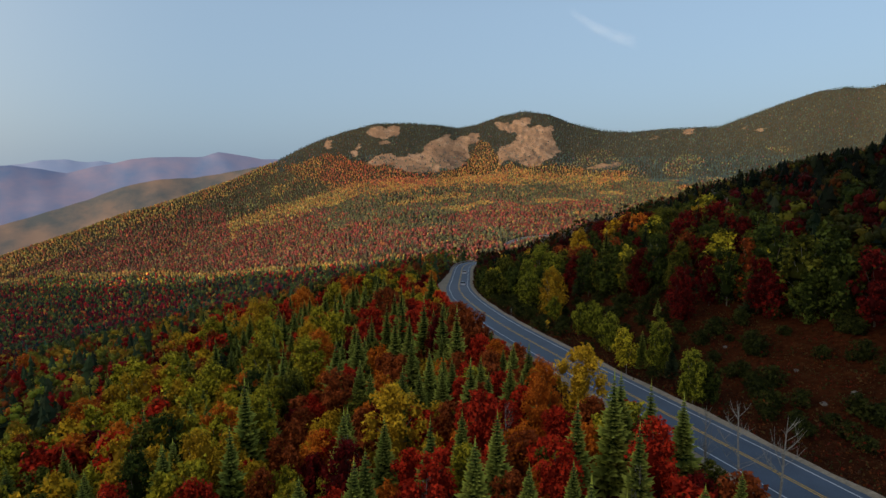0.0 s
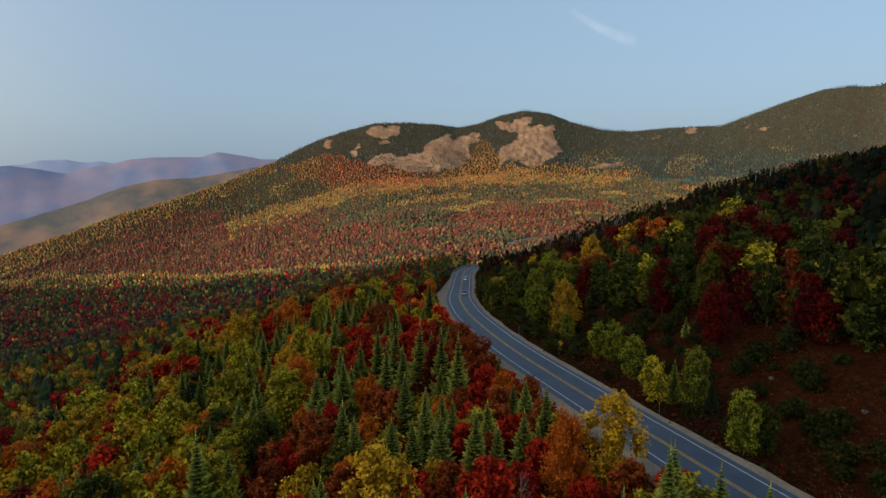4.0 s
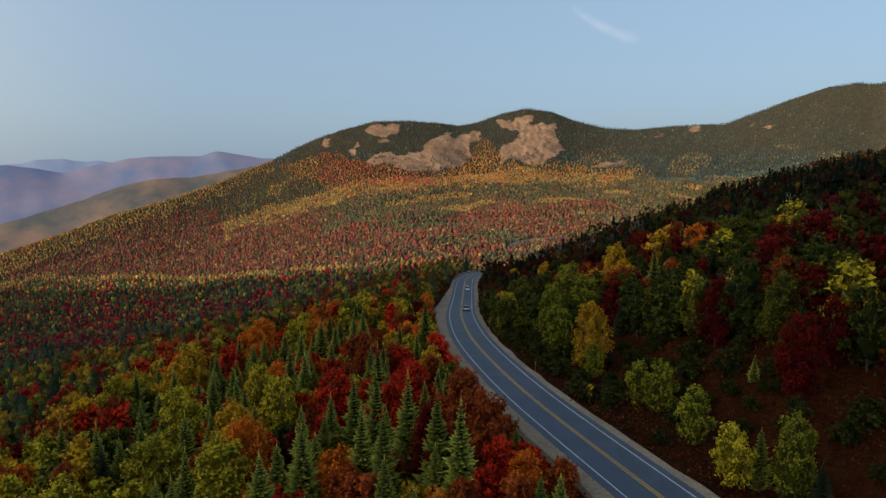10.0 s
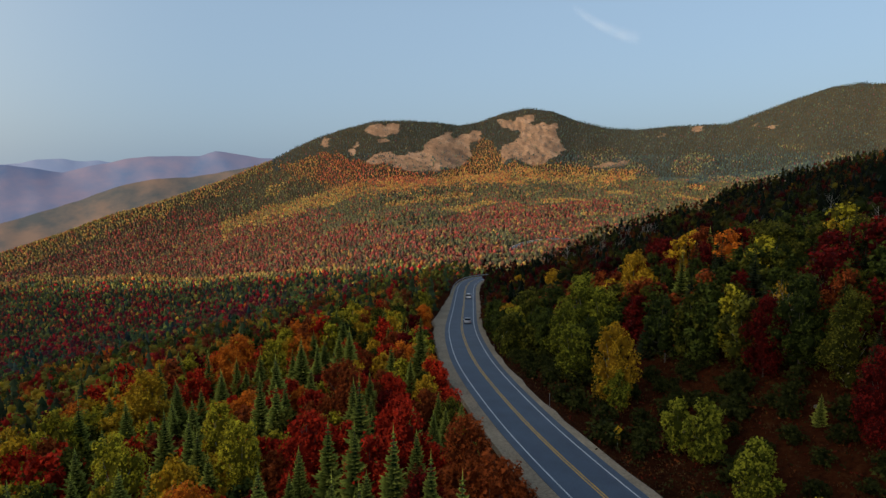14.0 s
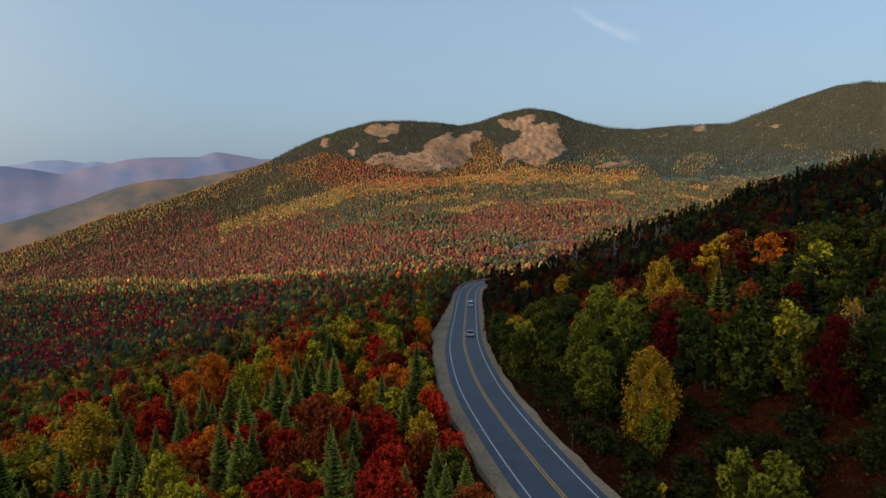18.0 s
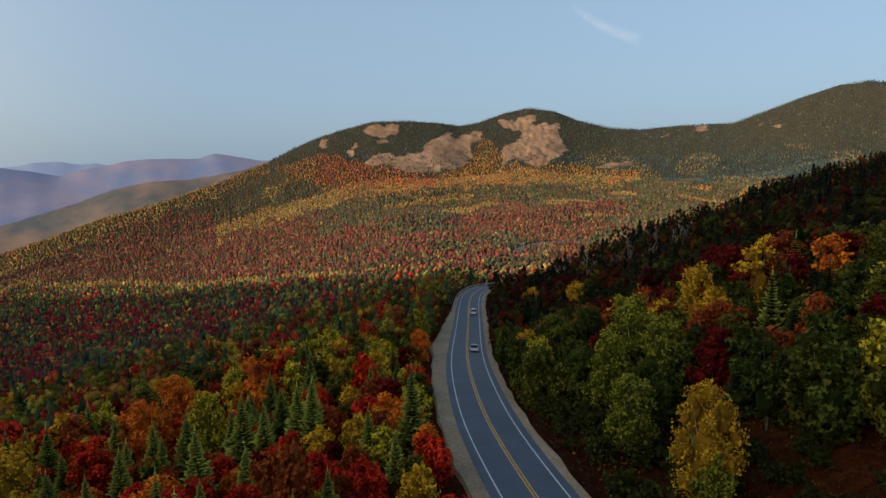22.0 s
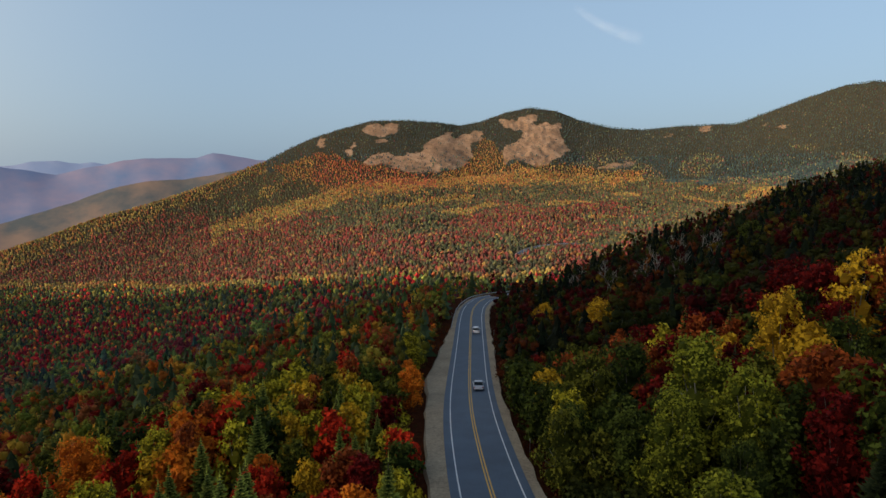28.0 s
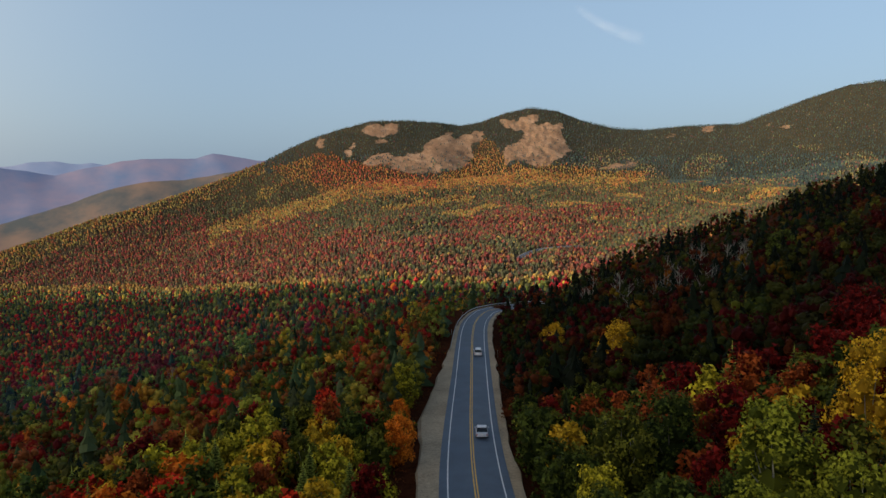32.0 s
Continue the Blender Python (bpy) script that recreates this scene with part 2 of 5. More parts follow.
def land(x, y):
    """Height of the ground."""
    x, y = np.asarray(x, float), np.asarray(y, float)
    cx, cz = road_x(y), road_z(y)
    slope = np.gradient(ROAD[:, 1], ROAD[:, 0])
    u = (x - cx) / np.sqrt(1 + np.interp(y, ROAD[:, 0], slope) ** 2)
    left = cz - 0.7 - 0.05 * np.clip(-u - 5, 0, 6) - 0.235 * np.clip(-u - 11, 0, None) + rolling(x, y, 26) * 1.0 * smooth(8, 40, -u)
    up = (0.42 - 0.05 * smooth(230, 380, y)) * np.clip(u - 21, 0, None)
    up = 115 * (1 - np.exp(-up / 115))
    ditch = -2.0 * smooth(5.5, 10, u)
    right = cz - 0.3 + ditch + up + rolling(x, y, 30, 3.0) * 1.6 * smooth(14, 60, u)
    near = np.where(u < 0, left, right)
    # the spur ends beyond the bend
    end = 392 + 0.62 * np.clip(x, -30, 500)
    over = np.clip(y - end, 0, None)
    near = near - 0.30 * over
    far = far_land(x, y)
    k = 9.0
    h = np.clip(0.5 + 0.5 * (near - far) / k, 0, 1)
    z = far + (near - far) * h + k * h * (1 - h)
    back = ridge_behind(x, y)
    return np.maximum(z, back)


def height(x, y):
    return float(land(np.array([x]), np.array([y]))[0])


# cliffs on the mountain: outlines in degrees of bearing and metres of height
CLIFFS = [
    [(-13.7, 190), (-12.6, 212), (-10.4, 222), (-10.6, 197), (-11.4, 177), (-12.8, 180)],
    [(-13.9, 95), (-12.4, 129), (-10.7, 119), (-8.2, 134), (-7.6, 168), (-5.6, 200), (-5.5, 170), (-4.1, 191), (-2.7, 205), (-3.0, 172), (-3.9, 152), (-3.8, 119), (-4.5, 90), (-7.5, 69), (-9.2, 72), (-11.4, 85)],
    [(-1.3, 238), (0.2, 243), (1.0, 260), (2.0, 265), (1.6, 230), (4.0, 228), (4.1, 190), (4.9, 139), (3.0, 94), (2.1, 90), (0.8, 111), (-0.7, 97), (-1.1, 141), (0.8, 181), (0.6, 205), (-0.7, 213)],
    [(-15.1, 129), (-14.3, 154), (-14.6, 122)], [(-17.6, 147), (-17.1, 170), (-17.0, 150)], [(-12.4, 158), (-11.4, 170), (-11.1, 155)], [(5.8, 80), (10.4, 104), (10.3, 88)], [(20.4, 222), (22.6, 213), (21.6, 201)], [(12.4, 190), (13.5, 197), (13.6, 188)], [(15.6, 208), (16.1, 214), (16.1, 190)]]


def bareness(x, y, z):
    """How much bare rock shows, 0 to 1."""
    dx, dy = x - HUB_X, y - HUB_Y
    d, a = np.hypot(dx, dy), np.degrees(np.arctan2(dx, dy))
    wob = rolling(x, y, 42, 1.0) * 6 + rolling(x, z * 3 + y, 17, 2.0) * 6
    px, pz = a * 32.0, np.asarray(z, float)
    out = np.zeros_like(pz)
    for line in CLIFFS:
        q = np.array(line) * (32.0, 1.0)
        inside, near = np.zeros(pz.shape, bool), np.full(pz.shape, 1e9)
        for (x0, z0), (x1, z1) in zip(q, np.roll(q, -1, 0)):
            inside ^= ((z0 > pz) != (z1 > pz)) & (px < (x1 - x0) * (pz - z0) / (z1 - z0 + 1e-9) + x0)
            u = np.clip(((px - x0) * (x1 - x0) + (pz - z0) * (z1 - z0)) / ((x1 - x0) ** 2 + (z1 - z0) ** 2), 0, 1)
            near = np.minimum(near, np.hypot(px - x0 - u * (x1 - x0), pz - z0 - u * (z1 - z0)))
        out = np.maximum(out, smooth(-13, 13, np.where(inside, near, -near) + wob))
    return out * (d > 900)


# ---- mesh helpers ----
def mesh_from(name, verts, faces, mat, smooth_shade=False):
    """A mesh from arrays of corners and of triangles or quads."""
    verts, faces = np.asarray(verts, np.float32), np.asarray(faces, np.int32)
    k = faces.shape[1]
    me = bpy.data.meshes.new(name)
    me.vertices.add(len(verts))
    me.vertices.foreach_set("co", verts.ravel())
    me.loops.add(faces.size)
    me.loops.foreach_set("vertex_index", faces.ravel())
    me.polygons.add(len(faces))
    me.polygons.foreach_set("loop_start", np.arange(0, faces.size, k, dtype=np.int32))
    me.polygons.foreach_set("use_smooth", np.full(len(faces), smooth_shade))
    me.update(calc_edges=True)
    if mat:
        me.materials.append(mat)
    return me


def child(name, me, parent, label=""):
    ob = new(name, me)
    ob.parent = parent
    return tagged(ob, label) if label else ob


def part(name, bm, mat, parent, label=""):
    me = bpy.data.meshes.new(name)
    bm.to_mesh(me)
    bm.free()
    if mat:
        me.materials.append(mat)
    return child(name, me, parent, label)


# ---- ground: one sheet to the horizon ----
def spaced(near0, near1, step, out0, out1, grow, most, fine0, fine1, far_back=True):
    mid = list(np.arange(near0, near1 + 0.01, step))
    for sign, end in ((1, out1), (-1, out0)):
        s, v = step, (mid[-1] if sign > 0 else mid[0])
        while (v < end) if sign > 0 else (v > end):
            s = min(s * grow, 11.0 if fine0 < v < fine1 else most if abs(v) < 2700 and (sign > 0 or far_back) else 260 if abs(v) > 2700 else 75)
            v += sign * s
            mid.append(v) if sign > 0 else mid.insert(0, v)
    return np.array(mid)


gx, gy = spaced(-70, 90, 2.8, -4200, 4200, 1.1, 32, -600, 240), spaced(20, 420, 3.8, -2600, 4600, 1.1, 29, 1600, 2100, False)
X, Y = np.meshgrid(gx, gy)
Z = land(X, Y)
bare = bareness(X, Y, Z)
Z = Z + bare * (rolling(X, Z * 2.5 + Y * 0.4, 19, 5.0) * 5 + rolling(X * 0.6, Y + Z, 8, 9.0) * 3)  # ledges and gullies of the cliffs
nx, ny = len(gx), len(gy)
idx = np.arange(nx * ny).reshape(ny, nx)
quads = np.stack([idx[:-1, :-1], idx[:-1, 1:], idx[1:, 1:], idx[1:, :-1]], -1).reshape(-1, 4)
gm = mesh_from("ground", np.stack([X, Y, Z], -1).reshape(-1, 3), quads, soil, True)
gm.attributes.new("rock", "FLOAT", "POINT").data.foreach_set("value", bare.ravel().astype(np.float32))
gm.attributes.new("moss", "FLOAT", "POINT").data.foreach_set("value", smooth(420, 700, np.hypot(X - HUB_X, Y - HUB_Y)).ravel().astype(np.float32))
ground = tagged(new("ground", gm), "autumn hillside, valley and bare-cliffed mountain ground", "ground", kind="structure")


# ---- road ----
def road_points():
    ys = np.arange(-150, 366, 4.0)
    # a smooth line through the plan's points
    xs, zs = road_x(ys), road_z(ys)
    for _ in range(14):
        xs[1:-1] = (xs[:-2] + 2 * xs[1:-1] + xs[2:]) / 4
        zs[1:-1] = (zs[:-2] + 2 * zs[1:-1] + zs[2:]) / 4
    first = np.stack([xs, ys, zs], 1)
    more, b = [], np.array(BEND)
    for i in range(len(b) - 1):
        p0, p1, p2, p3 = b[max(i - 1, 0)], b[i], b[i + 1], b[min(i + 2, len(b) - 1)]
        for t in np.linspace(0, 1, 9)[:-1]:
            more.append(0.5 * (2 * p1 + (p2 - p0) * t + (2 * p0 - 5 * p1 + 4 * p2 - p3) * t**2 + (3 * p1 - p0 - 3 * p2 + p3) * t**3))
    return np.concatenate([first, np.array(more)])


CENTRE = road_points()
tang = np.gradient(CENTRE[:, :2], axis=0)
tang /= np.linalg.norm(tang, axis=1)[:, None]
NORMAL = np.stack([tang[:, 1], -tang[:, 0]], 1)


def strip(offs, lift, rows=slice(None)):
    """A band along the road: offsets to the right of its centre, and how high each stands over it."""
    c, n = CENTRE[rows], NORMAL[rows]
    v = np.stack([np.stack([c[:, 0] + n[:, 0] * o, c[:, 1] + n[:, 1] * o, c[:, 2] + h], 1) for o, h in zip(offs, lift)], 1)
    m, k = v.shape[:2]
    i = np.arange(m * k).reshape(m, k)
    f = np.stack([i[:-1, :-1], i[:-1, 1:], i[1:, 1:], i[1:, :-1]], -1).reshape(-1, 4)
    return v.reshape(-1, 3), f


LANE = 3.38
road = tagged(new("road", mesh_from("road", *strip((-4.5, -4.45, 0, 4.4, 4.45), (-0.6, 0.0, 0.07, 0.0, -0.6)), asphalt)),
              "two-lane grey asphalt road winding through autumn forest", "road", kind="structure")
for off, mat, label in ((-LANE, WHITE_LINE, "white edge line"), (LANE, WHITE_LINE, "white edge line"), (-0.17, YELLOW_LINE, "yellow centre line"), (0.17, YELLOW_LINE, "yellow centre line")):
    w = 0.08 if mat is WHITE_LINE else 0.075
    lift = 0.07 * (1 - abs(off) / 4.4) + 0.016
    child("road_marking", mesh_from("road_marking", *strip((off - w, off + w), (lift, lift)), mat), road, label)
left_edge = np.interp(CENTRE[:, 1], (90, 150, 215, 240, 275, 300, 330), (6.6, 6.8, 7.6, 9.3, 7.4, 6.2, 5.8))


def shoulder(side):
    rng = np.random.default_rng(5)
    c, n = CENTRE, NORMAL
    cols = []
    wide = left_edge if side < 0 else np.full(len(c), 6.1)
    wide = wide + rng.normal(0, 0.22, len(c))
    for k, f in enumerate((0.0, 0.25, 0.6, 0.85, 1.0)):
        o = side * (4.2 + (wide - 4.2) * f)
        x, y = c[:, 0] + n[:, 0] * o, c[:, 1] + n[:, 1] * o
        z = c[:, 2] - 0.035 - 0.12 * f - (np.where(c[:, 1] > 430, 14.0, 0.9) if k == 4 else 0) + rng.normal(0, 0.015, len(c))
        cols.append(np.stack([x, y, z], 1))
    v = np.stack(cols, 1)
    m, k = v.shape[:2]
    i = np.arange(m * k).reshape(m, k)
    f = np.stack([i[:-1, :-1], i[:-1, 1:], i[1:, 1:], i[1:, :-1]], -1).reshape(-1, 4)
    return v.reshape(-1, 3), f


for side in (-1, 1):
    tagged(new("shoulder", mesh_from("shoulder", *shoulder(side), gravel)), "pale gravel road shoulder", "shoulder", kind="structure")


# ---- trees ----
def tube(path, radii, sides=6):
    path, v, f = np.asarray(path, float), [], []
    for p, r in zip(path, radii):
        a = np.arange(sides) * 2 * np.pi / sides
        v.append(np.stack([p[0] + r * np.cos(a), p[1] + r * np.sin(a), np.full(sides, p[2])], 1))
    v = np.concatenate(v)
    for k in range(len(path) - 1):
        for s in range(sides):
            a, b = k * sides + s, k * sides + (s + 1) % sides
            f.append((a, b, b + sides, a + sides))
    return v, np.array(f)


def joined(pieces):
    """One mesh of a stem and its limbs, each limb grown on to the stem."""
    v, f, n = [], [], 0
    for a, b in pieces:
        if n:
            k, m = np.argsort(np.abs(np.concatenate(v) - a[0]).sum(1))[:2]
            f.append(np.array([(n, n + 1, k, m)]))
        v.append(a)
        f.append(b + n)
        n += len(a)
    return np.concatenate(v), np.concatenate(f)


def turned(rng, n):
    """n random pairs of unit vectors at right angles."""
    a = rng.normal(size=(n, 3))
    a /= np.linalg.norm(a, axis=1)[:, None]
    b = np.cross(a, rng.normal(size=(n, 3)))
    b /= np.linalg.norm(b, axis=1)[:, None]
    return a, b


def leaves(rng, centres, sizes, out=None):
    """A bent four-cornered clump of leaves at each centre, most of them facing out of the crown."""
    n = len(centres)
    a, b = turned(rng, n)
    if out is not None:
        w = out + rng.normal(0, 0.45, (n, 3))
        a = np.cross(w, a)
        a /= np.linalg.norm(a, axis=1)[:, None] + 1e-6
        b = np.cross(w, a)
        b /= np.linalg.norm(b, axis=1)[:, None] + 1e-6
    s = np.asarray(sizes).reshape(-1, 1)
    c = np.cross(a, b) * s * rng.uniform(-0.4, 0.4, (n, 1))
    j = rng.uniform(0.6, 1.25, (n, 4, 1))
    v = np.stack([centres + a * s * j[:, 0], centres + b * s * 0.7 * j[:, 1] + c, centres - a * s * j[:, 2], centres - b * s * 0.7 * j[:, 3] + c], 1)
    return v.reshape(-1, 3), np.arange(4 * n).reshape(n, 4)


def foliage(rng, centres, sizes, out):
    """Two small sprays of leaves by each centre, facing mostly out of the crown."""
    c = np.repeat(centres, 2, 0)
    s = np.repeat(np.asarray(sizes), 2).reshape(-1, 1) * rng.uniform(0.7, 1.3, (2 * len(centres), 1))
    n = len(c)
    c = c + rng.normal(0, 0.75, (n, 3)) * s
    w = np.repeat(out, 2, 0) + rng.normal(0, 0.6, (n, 3))
    a = np.cross(w, rng.normal(size=(n, 3)))
    a /= np.linalg.norm(a, axis=1)[:, None] + 1e-6
    b = np.cross(w, a)
    b /= np.linalg.norm(b, axis=1)[:, None] + 1e-6
    v = np.stack([c + a * s, c - 0.6 * a * s + b * s * 0.85, c - 0.6 * a * s - b * s * 0.85], 1)
    return v.reshape(-1, 3), np.arange(3 * n).reshape(n, 3)


ICO = None


def blobs(rng, mids, rad, stretch):
    """Closed lumpy masses of foliage in the heart of each lobe, so that no light falls through a crown."""
    global ICO
    if ICO is None:
        bm = bmesh.new()
        bmesh.ops.create_icosphere(bm, subdivisions=1, radius=1.0)
        ICO = np.array([v.co for v in bm.verts]), np.array([[v.index for v in f.verts] for f in bm.faces])
        bm.free()
    v0, f0 = ICO
    n, k = len(mids), len(v0)
    bumpy = v0[None] * rng.uniform(0.75, 1.1, (n, k, 1)) * np.asarray(rad)[:, None, None] * np.array([1, 1, stretch])
    return (mids[:, None] + bumpy).reshape(-1, 3), (f0[None] + np.arange(n)[:, None, None] * k).reshape(-1, 3)


def crown_lobes(rng, h, r, low, lobes):
    """Middles and radii of the rounded lobes that make up a crown, widest below its middle."""
    mids, rad = [], []
    for k in range(lobes):
        f = (k + 0.5) / lobes
        z = h * (low + (0.9 - low) * f)
        reach = r * np.sqrt(max(0.05, 1 - (abs(f - 0.36) / (0.42 if f < 0.36 else 0.72)) ** 2.2))
        a = k * 2.4 + rng.uniform(-0.6, 0.6)
        size = r * rng.uniform(0.24, 0.4) * (1.0 - 0.15 * f)
        q = max(0.0, reach - size * 0.8) * rng.uniform(0.5, 1.18)
        mids.append((q * np.cos(a), q * np.sin(a), z + rng.uniform(-0.06, 0.05) * h))
        rad.append(size)
    mids.append((0, 0, h * 0.88))
    rad.append(r * 0.26)
    return np.array(mids), np.array(rad)


def crown_points(rng, h, r, n, low=0.12, lobes=9):
    """Places of leaf clumps over the lobes of a crown."""
    mids, rad = crown_lobes(rng, h, r, low, lobes)
    pick = rng.choice(len(mids), n, p=rad**2 / (rad**2).sum())
    d = rng.normal(size=(n, 3))
    d[:, 2] = d[:, 2] * 0.9 + 0.35
    away = mids[pick] - np.array([0, 0, 0.42 * h])
    d += 0.7 * away / (np.linalg.norm(away, axis=1)[:, None] + 0.3)
    d /= np.linalg.norm(d, axis=1)[:, None]
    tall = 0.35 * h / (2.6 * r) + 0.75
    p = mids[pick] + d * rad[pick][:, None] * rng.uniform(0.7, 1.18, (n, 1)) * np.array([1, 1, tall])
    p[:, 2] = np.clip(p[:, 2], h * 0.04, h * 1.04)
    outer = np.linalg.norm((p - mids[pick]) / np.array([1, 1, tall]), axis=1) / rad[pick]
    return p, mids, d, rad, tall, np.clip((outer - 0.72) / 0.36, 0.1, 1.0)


def broadleaf(rng, h, r, n, low=0.1, size=0.25, lobes=26):
    """Trunk with limbs, and crown."""
    p, mids, out, rad, tall, tip = crown_points(rng, h, r, n, low, lobes)
    lean = rng.normal(0, 0.03 * h, 2)
    top = np.array([lean[0], lean[1], h * 0.86])
    trunk = [tube([np.array([0, 0, -0.5]), top * 0.3, top * 0.6, top], [0.014 * h, 0.011 * h, 0.007 * h, 0.002 * h], 5)]
    for m in mids[:-1:2]:
        base = top * rng.uniform(0.25, 0.6)
        base[2] = min(base[2], m[2] * 0.8)
        trunk.append(tube([base, (base + m) / 2 + (0, 0, -0.04 * h), m], [0.008 * h, 0.005 * h, 0.0015 * h], 3))
    heart = np.concatenate([mids, [(0, 0, h * 0.3), (0, 0, h * 0.5), (0, 0, h * 0.68)]])
    bv, bf = blobs(rng, heart, np.r_[rad * 0.62, r * 0.45, r * 0.48, r * 0.3], tall)
    lv, lf = foliage(rng, p, rng.uniform(0.65, 1.3, n) * size, out)
    # leaf colour darkens towards the heart of each lobe, standing in for shade
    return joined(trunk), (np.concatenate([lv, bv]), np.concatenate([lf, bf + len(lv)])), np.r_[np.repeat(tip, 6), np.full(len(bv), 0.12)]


def spruce(rng, h, r, levels=30, arms=13):
    """Trunk and drooping whorls of branches, each a tapering spray with side shoots."""
    v, f = [], []
    for k in range(levels):
        q = (k + rng.uniform(-0.2, 0.2)) / levels
        z = h * (0.07 + 0.91 * q)
        reach = r * (1 - q) ** 0.85 * rng.uniform(0.8, 1.14) + 0.08
        m = max(5, int(arms * (1 - 0.45 * q)))
        for a in np.arange(m) * 2 * np.pi / m + rng.uniform(0, 6):
            a += rng.uniform(-0.25, 0.25)
            ln = reach * rng.uniform(0.6, 1.18)
            out, side = np.array([np.cos(a), np.sin(a), 0]), np.array([-np.sin(a), np.cos(a), 0])
            drop = -ln * (0.3 - 0.4 * q) * rng.uniform(0.7, 1.3)
            wd = ln * 0.2 + 0.06
            root = np.array([0, 0, z])
            mid, tip = root + out * ln * 0.55 + (0, 0, drop * 0.75), root + out * ln + (0, 0, drop * 0.8 + 0.1 * ln)
            n = len(v)
            v += [root + (0, 0, 0.1), mid + side * wd + (0, 0, -0.12 * ln), tip, mid - side * wd + (0, 0, -0.12 * ln), mid + (0, 0, 0.05 * ln),
                  root + out * ln * 0.8 + side * wd * 1.15 + (0, 0, drop * 0.95), root + out * ln * 0.8 - side * wd * 1.15 + (0, 0, drop * 0.95)]
            f += [(n, n + 1, n + 4), (n + 4, n + 1, n + 2), (n, n + 4, n + 3), (n + 4, n + 2, n + 3), (n + 4, n + 1, n + 5), (n + 4, n + 6, n + 3)]
    n = len(v)
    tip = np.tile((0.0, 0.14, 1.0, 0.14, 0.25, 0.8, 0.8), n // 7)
    v += [(0.1, 0, h * 0.93), (-0.06, 0.09, h * 0.93), (-0.06, -0.09, h * 0.93), (0, 0, h * 1.04)]
    f += [(n, n + 1, n + 3), (n + 1, n + 2, n + 3), (n + 2, n, n + 3)]
    n = len(v)  # added dense inner cone, coloured dark like the shade round the trunk
    v += [(0.42 * r * np.cos(a), 0.42 * r * np.sin(a), 0.08 * h) for a in np.arange(7) * 0.8976] + [(0, 0, h * 0.9)]
    f += [(n + i, n + (i + 1) % 7, n + 7) for i in range(7)]
    return tube([(0, 0, -0.5), (0, 0, h * 0.5), (0, 0, h * 0.97)], [0.016 * h, 0.01 * h, 0.002 * h]), (np.array(v), np.array(f)), np.r_[tip, np.ones(4), np.zeros(8)]


def bare_tree(rng, h):
    """Dead, leafless tree: trunk and forked pale limbs."""
    lean = rng.normal(0, 0.05 * h, 2)
    top = np.array([*lean, h])
    out = [tube([(0, 0, -0.5), top * 0.35 + (0.02 * h, 0, 0), top * 0.7, top], [0.014 * h, 0.011 * h, 0.007 * h, 0.001 * h], 5)]
    for k in range(15):
        q = rng.uniform(0.3, 0.92)
        a, ln = rng.uniform(0, 6.28), h * 0.32 * (1.1 - q) + 0.5
        base = top * q
        d = np.array([np.cos(a), np.sin(a), rng.uniform(0.5, 1.2)])
        mid, end = base + d * ln * 0.5, base + d * ln * np.array([0.85, 0.85, 1.1])
        out.append(tube([base, mid, end], [0.005 * h, 0.003 * h, 0.0008 * h], 4))
        for _ in range(2):
            e = mid + rng.normal(0, 0.25, 3) * ln + (0, 0, 0.3 * ln)
            out.append(tube([mid, e], [0.0025 * h, 0.0007 * h], 3))
    return joined(out)


def clear_of_road(x, y, left=0.0, right=0.0):
    d = np.hypot(CENTRE[:, 0] - x, CENTRE[:, 1] - y)
    i = d.argmin()
    u = (x - CENTRE[i, 0]) * NORMAL[i, 0] + (y - CENTRE[i, 1]) * NORMAL[i, 1]
    return u, d[i]


PROTO, PLAIN = {}, {}


def tree_kind(name, leaf, label, category, shapes, evergreen=False, bark=BARK, group=""):
    """Models of a kind of tree."""
    PROTO[name] = (leaf, label, category, shapes, evergreen, bark, [])


tree_kind("red_maple", "red", "bright red autumn maple on the slope", "maple", [(9, 3.0, 1022), (7.5, 2.8, 914), (10.5, 3.2, 1096), (4.5, 2.2, 420), (14.5, 4.4, 1500)])
tree_kind("dark_red_maple", "crimson", "dark red autumn maple on the slope", "maple", [(8.5, 2.9, 949), (7, 2.5, 803), (4.5, 2.2, 420), (14.5, 4.4, 1500)])
tree_kind("rust_brown_beech", "rust", "rust-brown autumn beech in the forest", "beech", [(8.5, 3.0, 949), (7, 2.4, 803), (4.5, 2.2, 420), (14.5, 4.4, 1500)])
tree_kind("orange_maple", "orange", "glowing orange autumn maple", "maple", [(9, 3.2, 1096), (7.5, 2.8, 914), (4.5, 2.2, 420), (14.5, 4.4, 1500)])
tree_kind("yellow_birch", "yellow", "golden yellow birch with pale trunk", "birch", [(10, 2.9, 1096), (8, 2.5, 914), (4.5, 2.2, 420), (14.5, 4.4, 1500)], bark=PALE_BARK)
tree_kind("aspen", "lime", "yellow-green aspen turning with autumn", "aspen", [(10, 3.0, 1096), (8, 2.7, 914), (11.5, 3.1, 1168), (4.5, 2.2, 420), (14.5, 4.4, 1500)], bark=PALE_BARK)
tree_kind("green_ash", "green", "still green broadleaf tree", "ash", [(9.5, 3.0, 1059), (7.5, 2.7, 914), (4.5, 2.2, 420), (14.5, 4.4, 1500)])
tree_kind("olive_aspen", "olive", "olive-green aspen at the edge of the shaded forest", "aspen", [(9, 3.2, 800), (6, 2.6, 560), (12, 3.8, 1100), (15.5, 4.6, 1600)], bark=PALE_BARK)
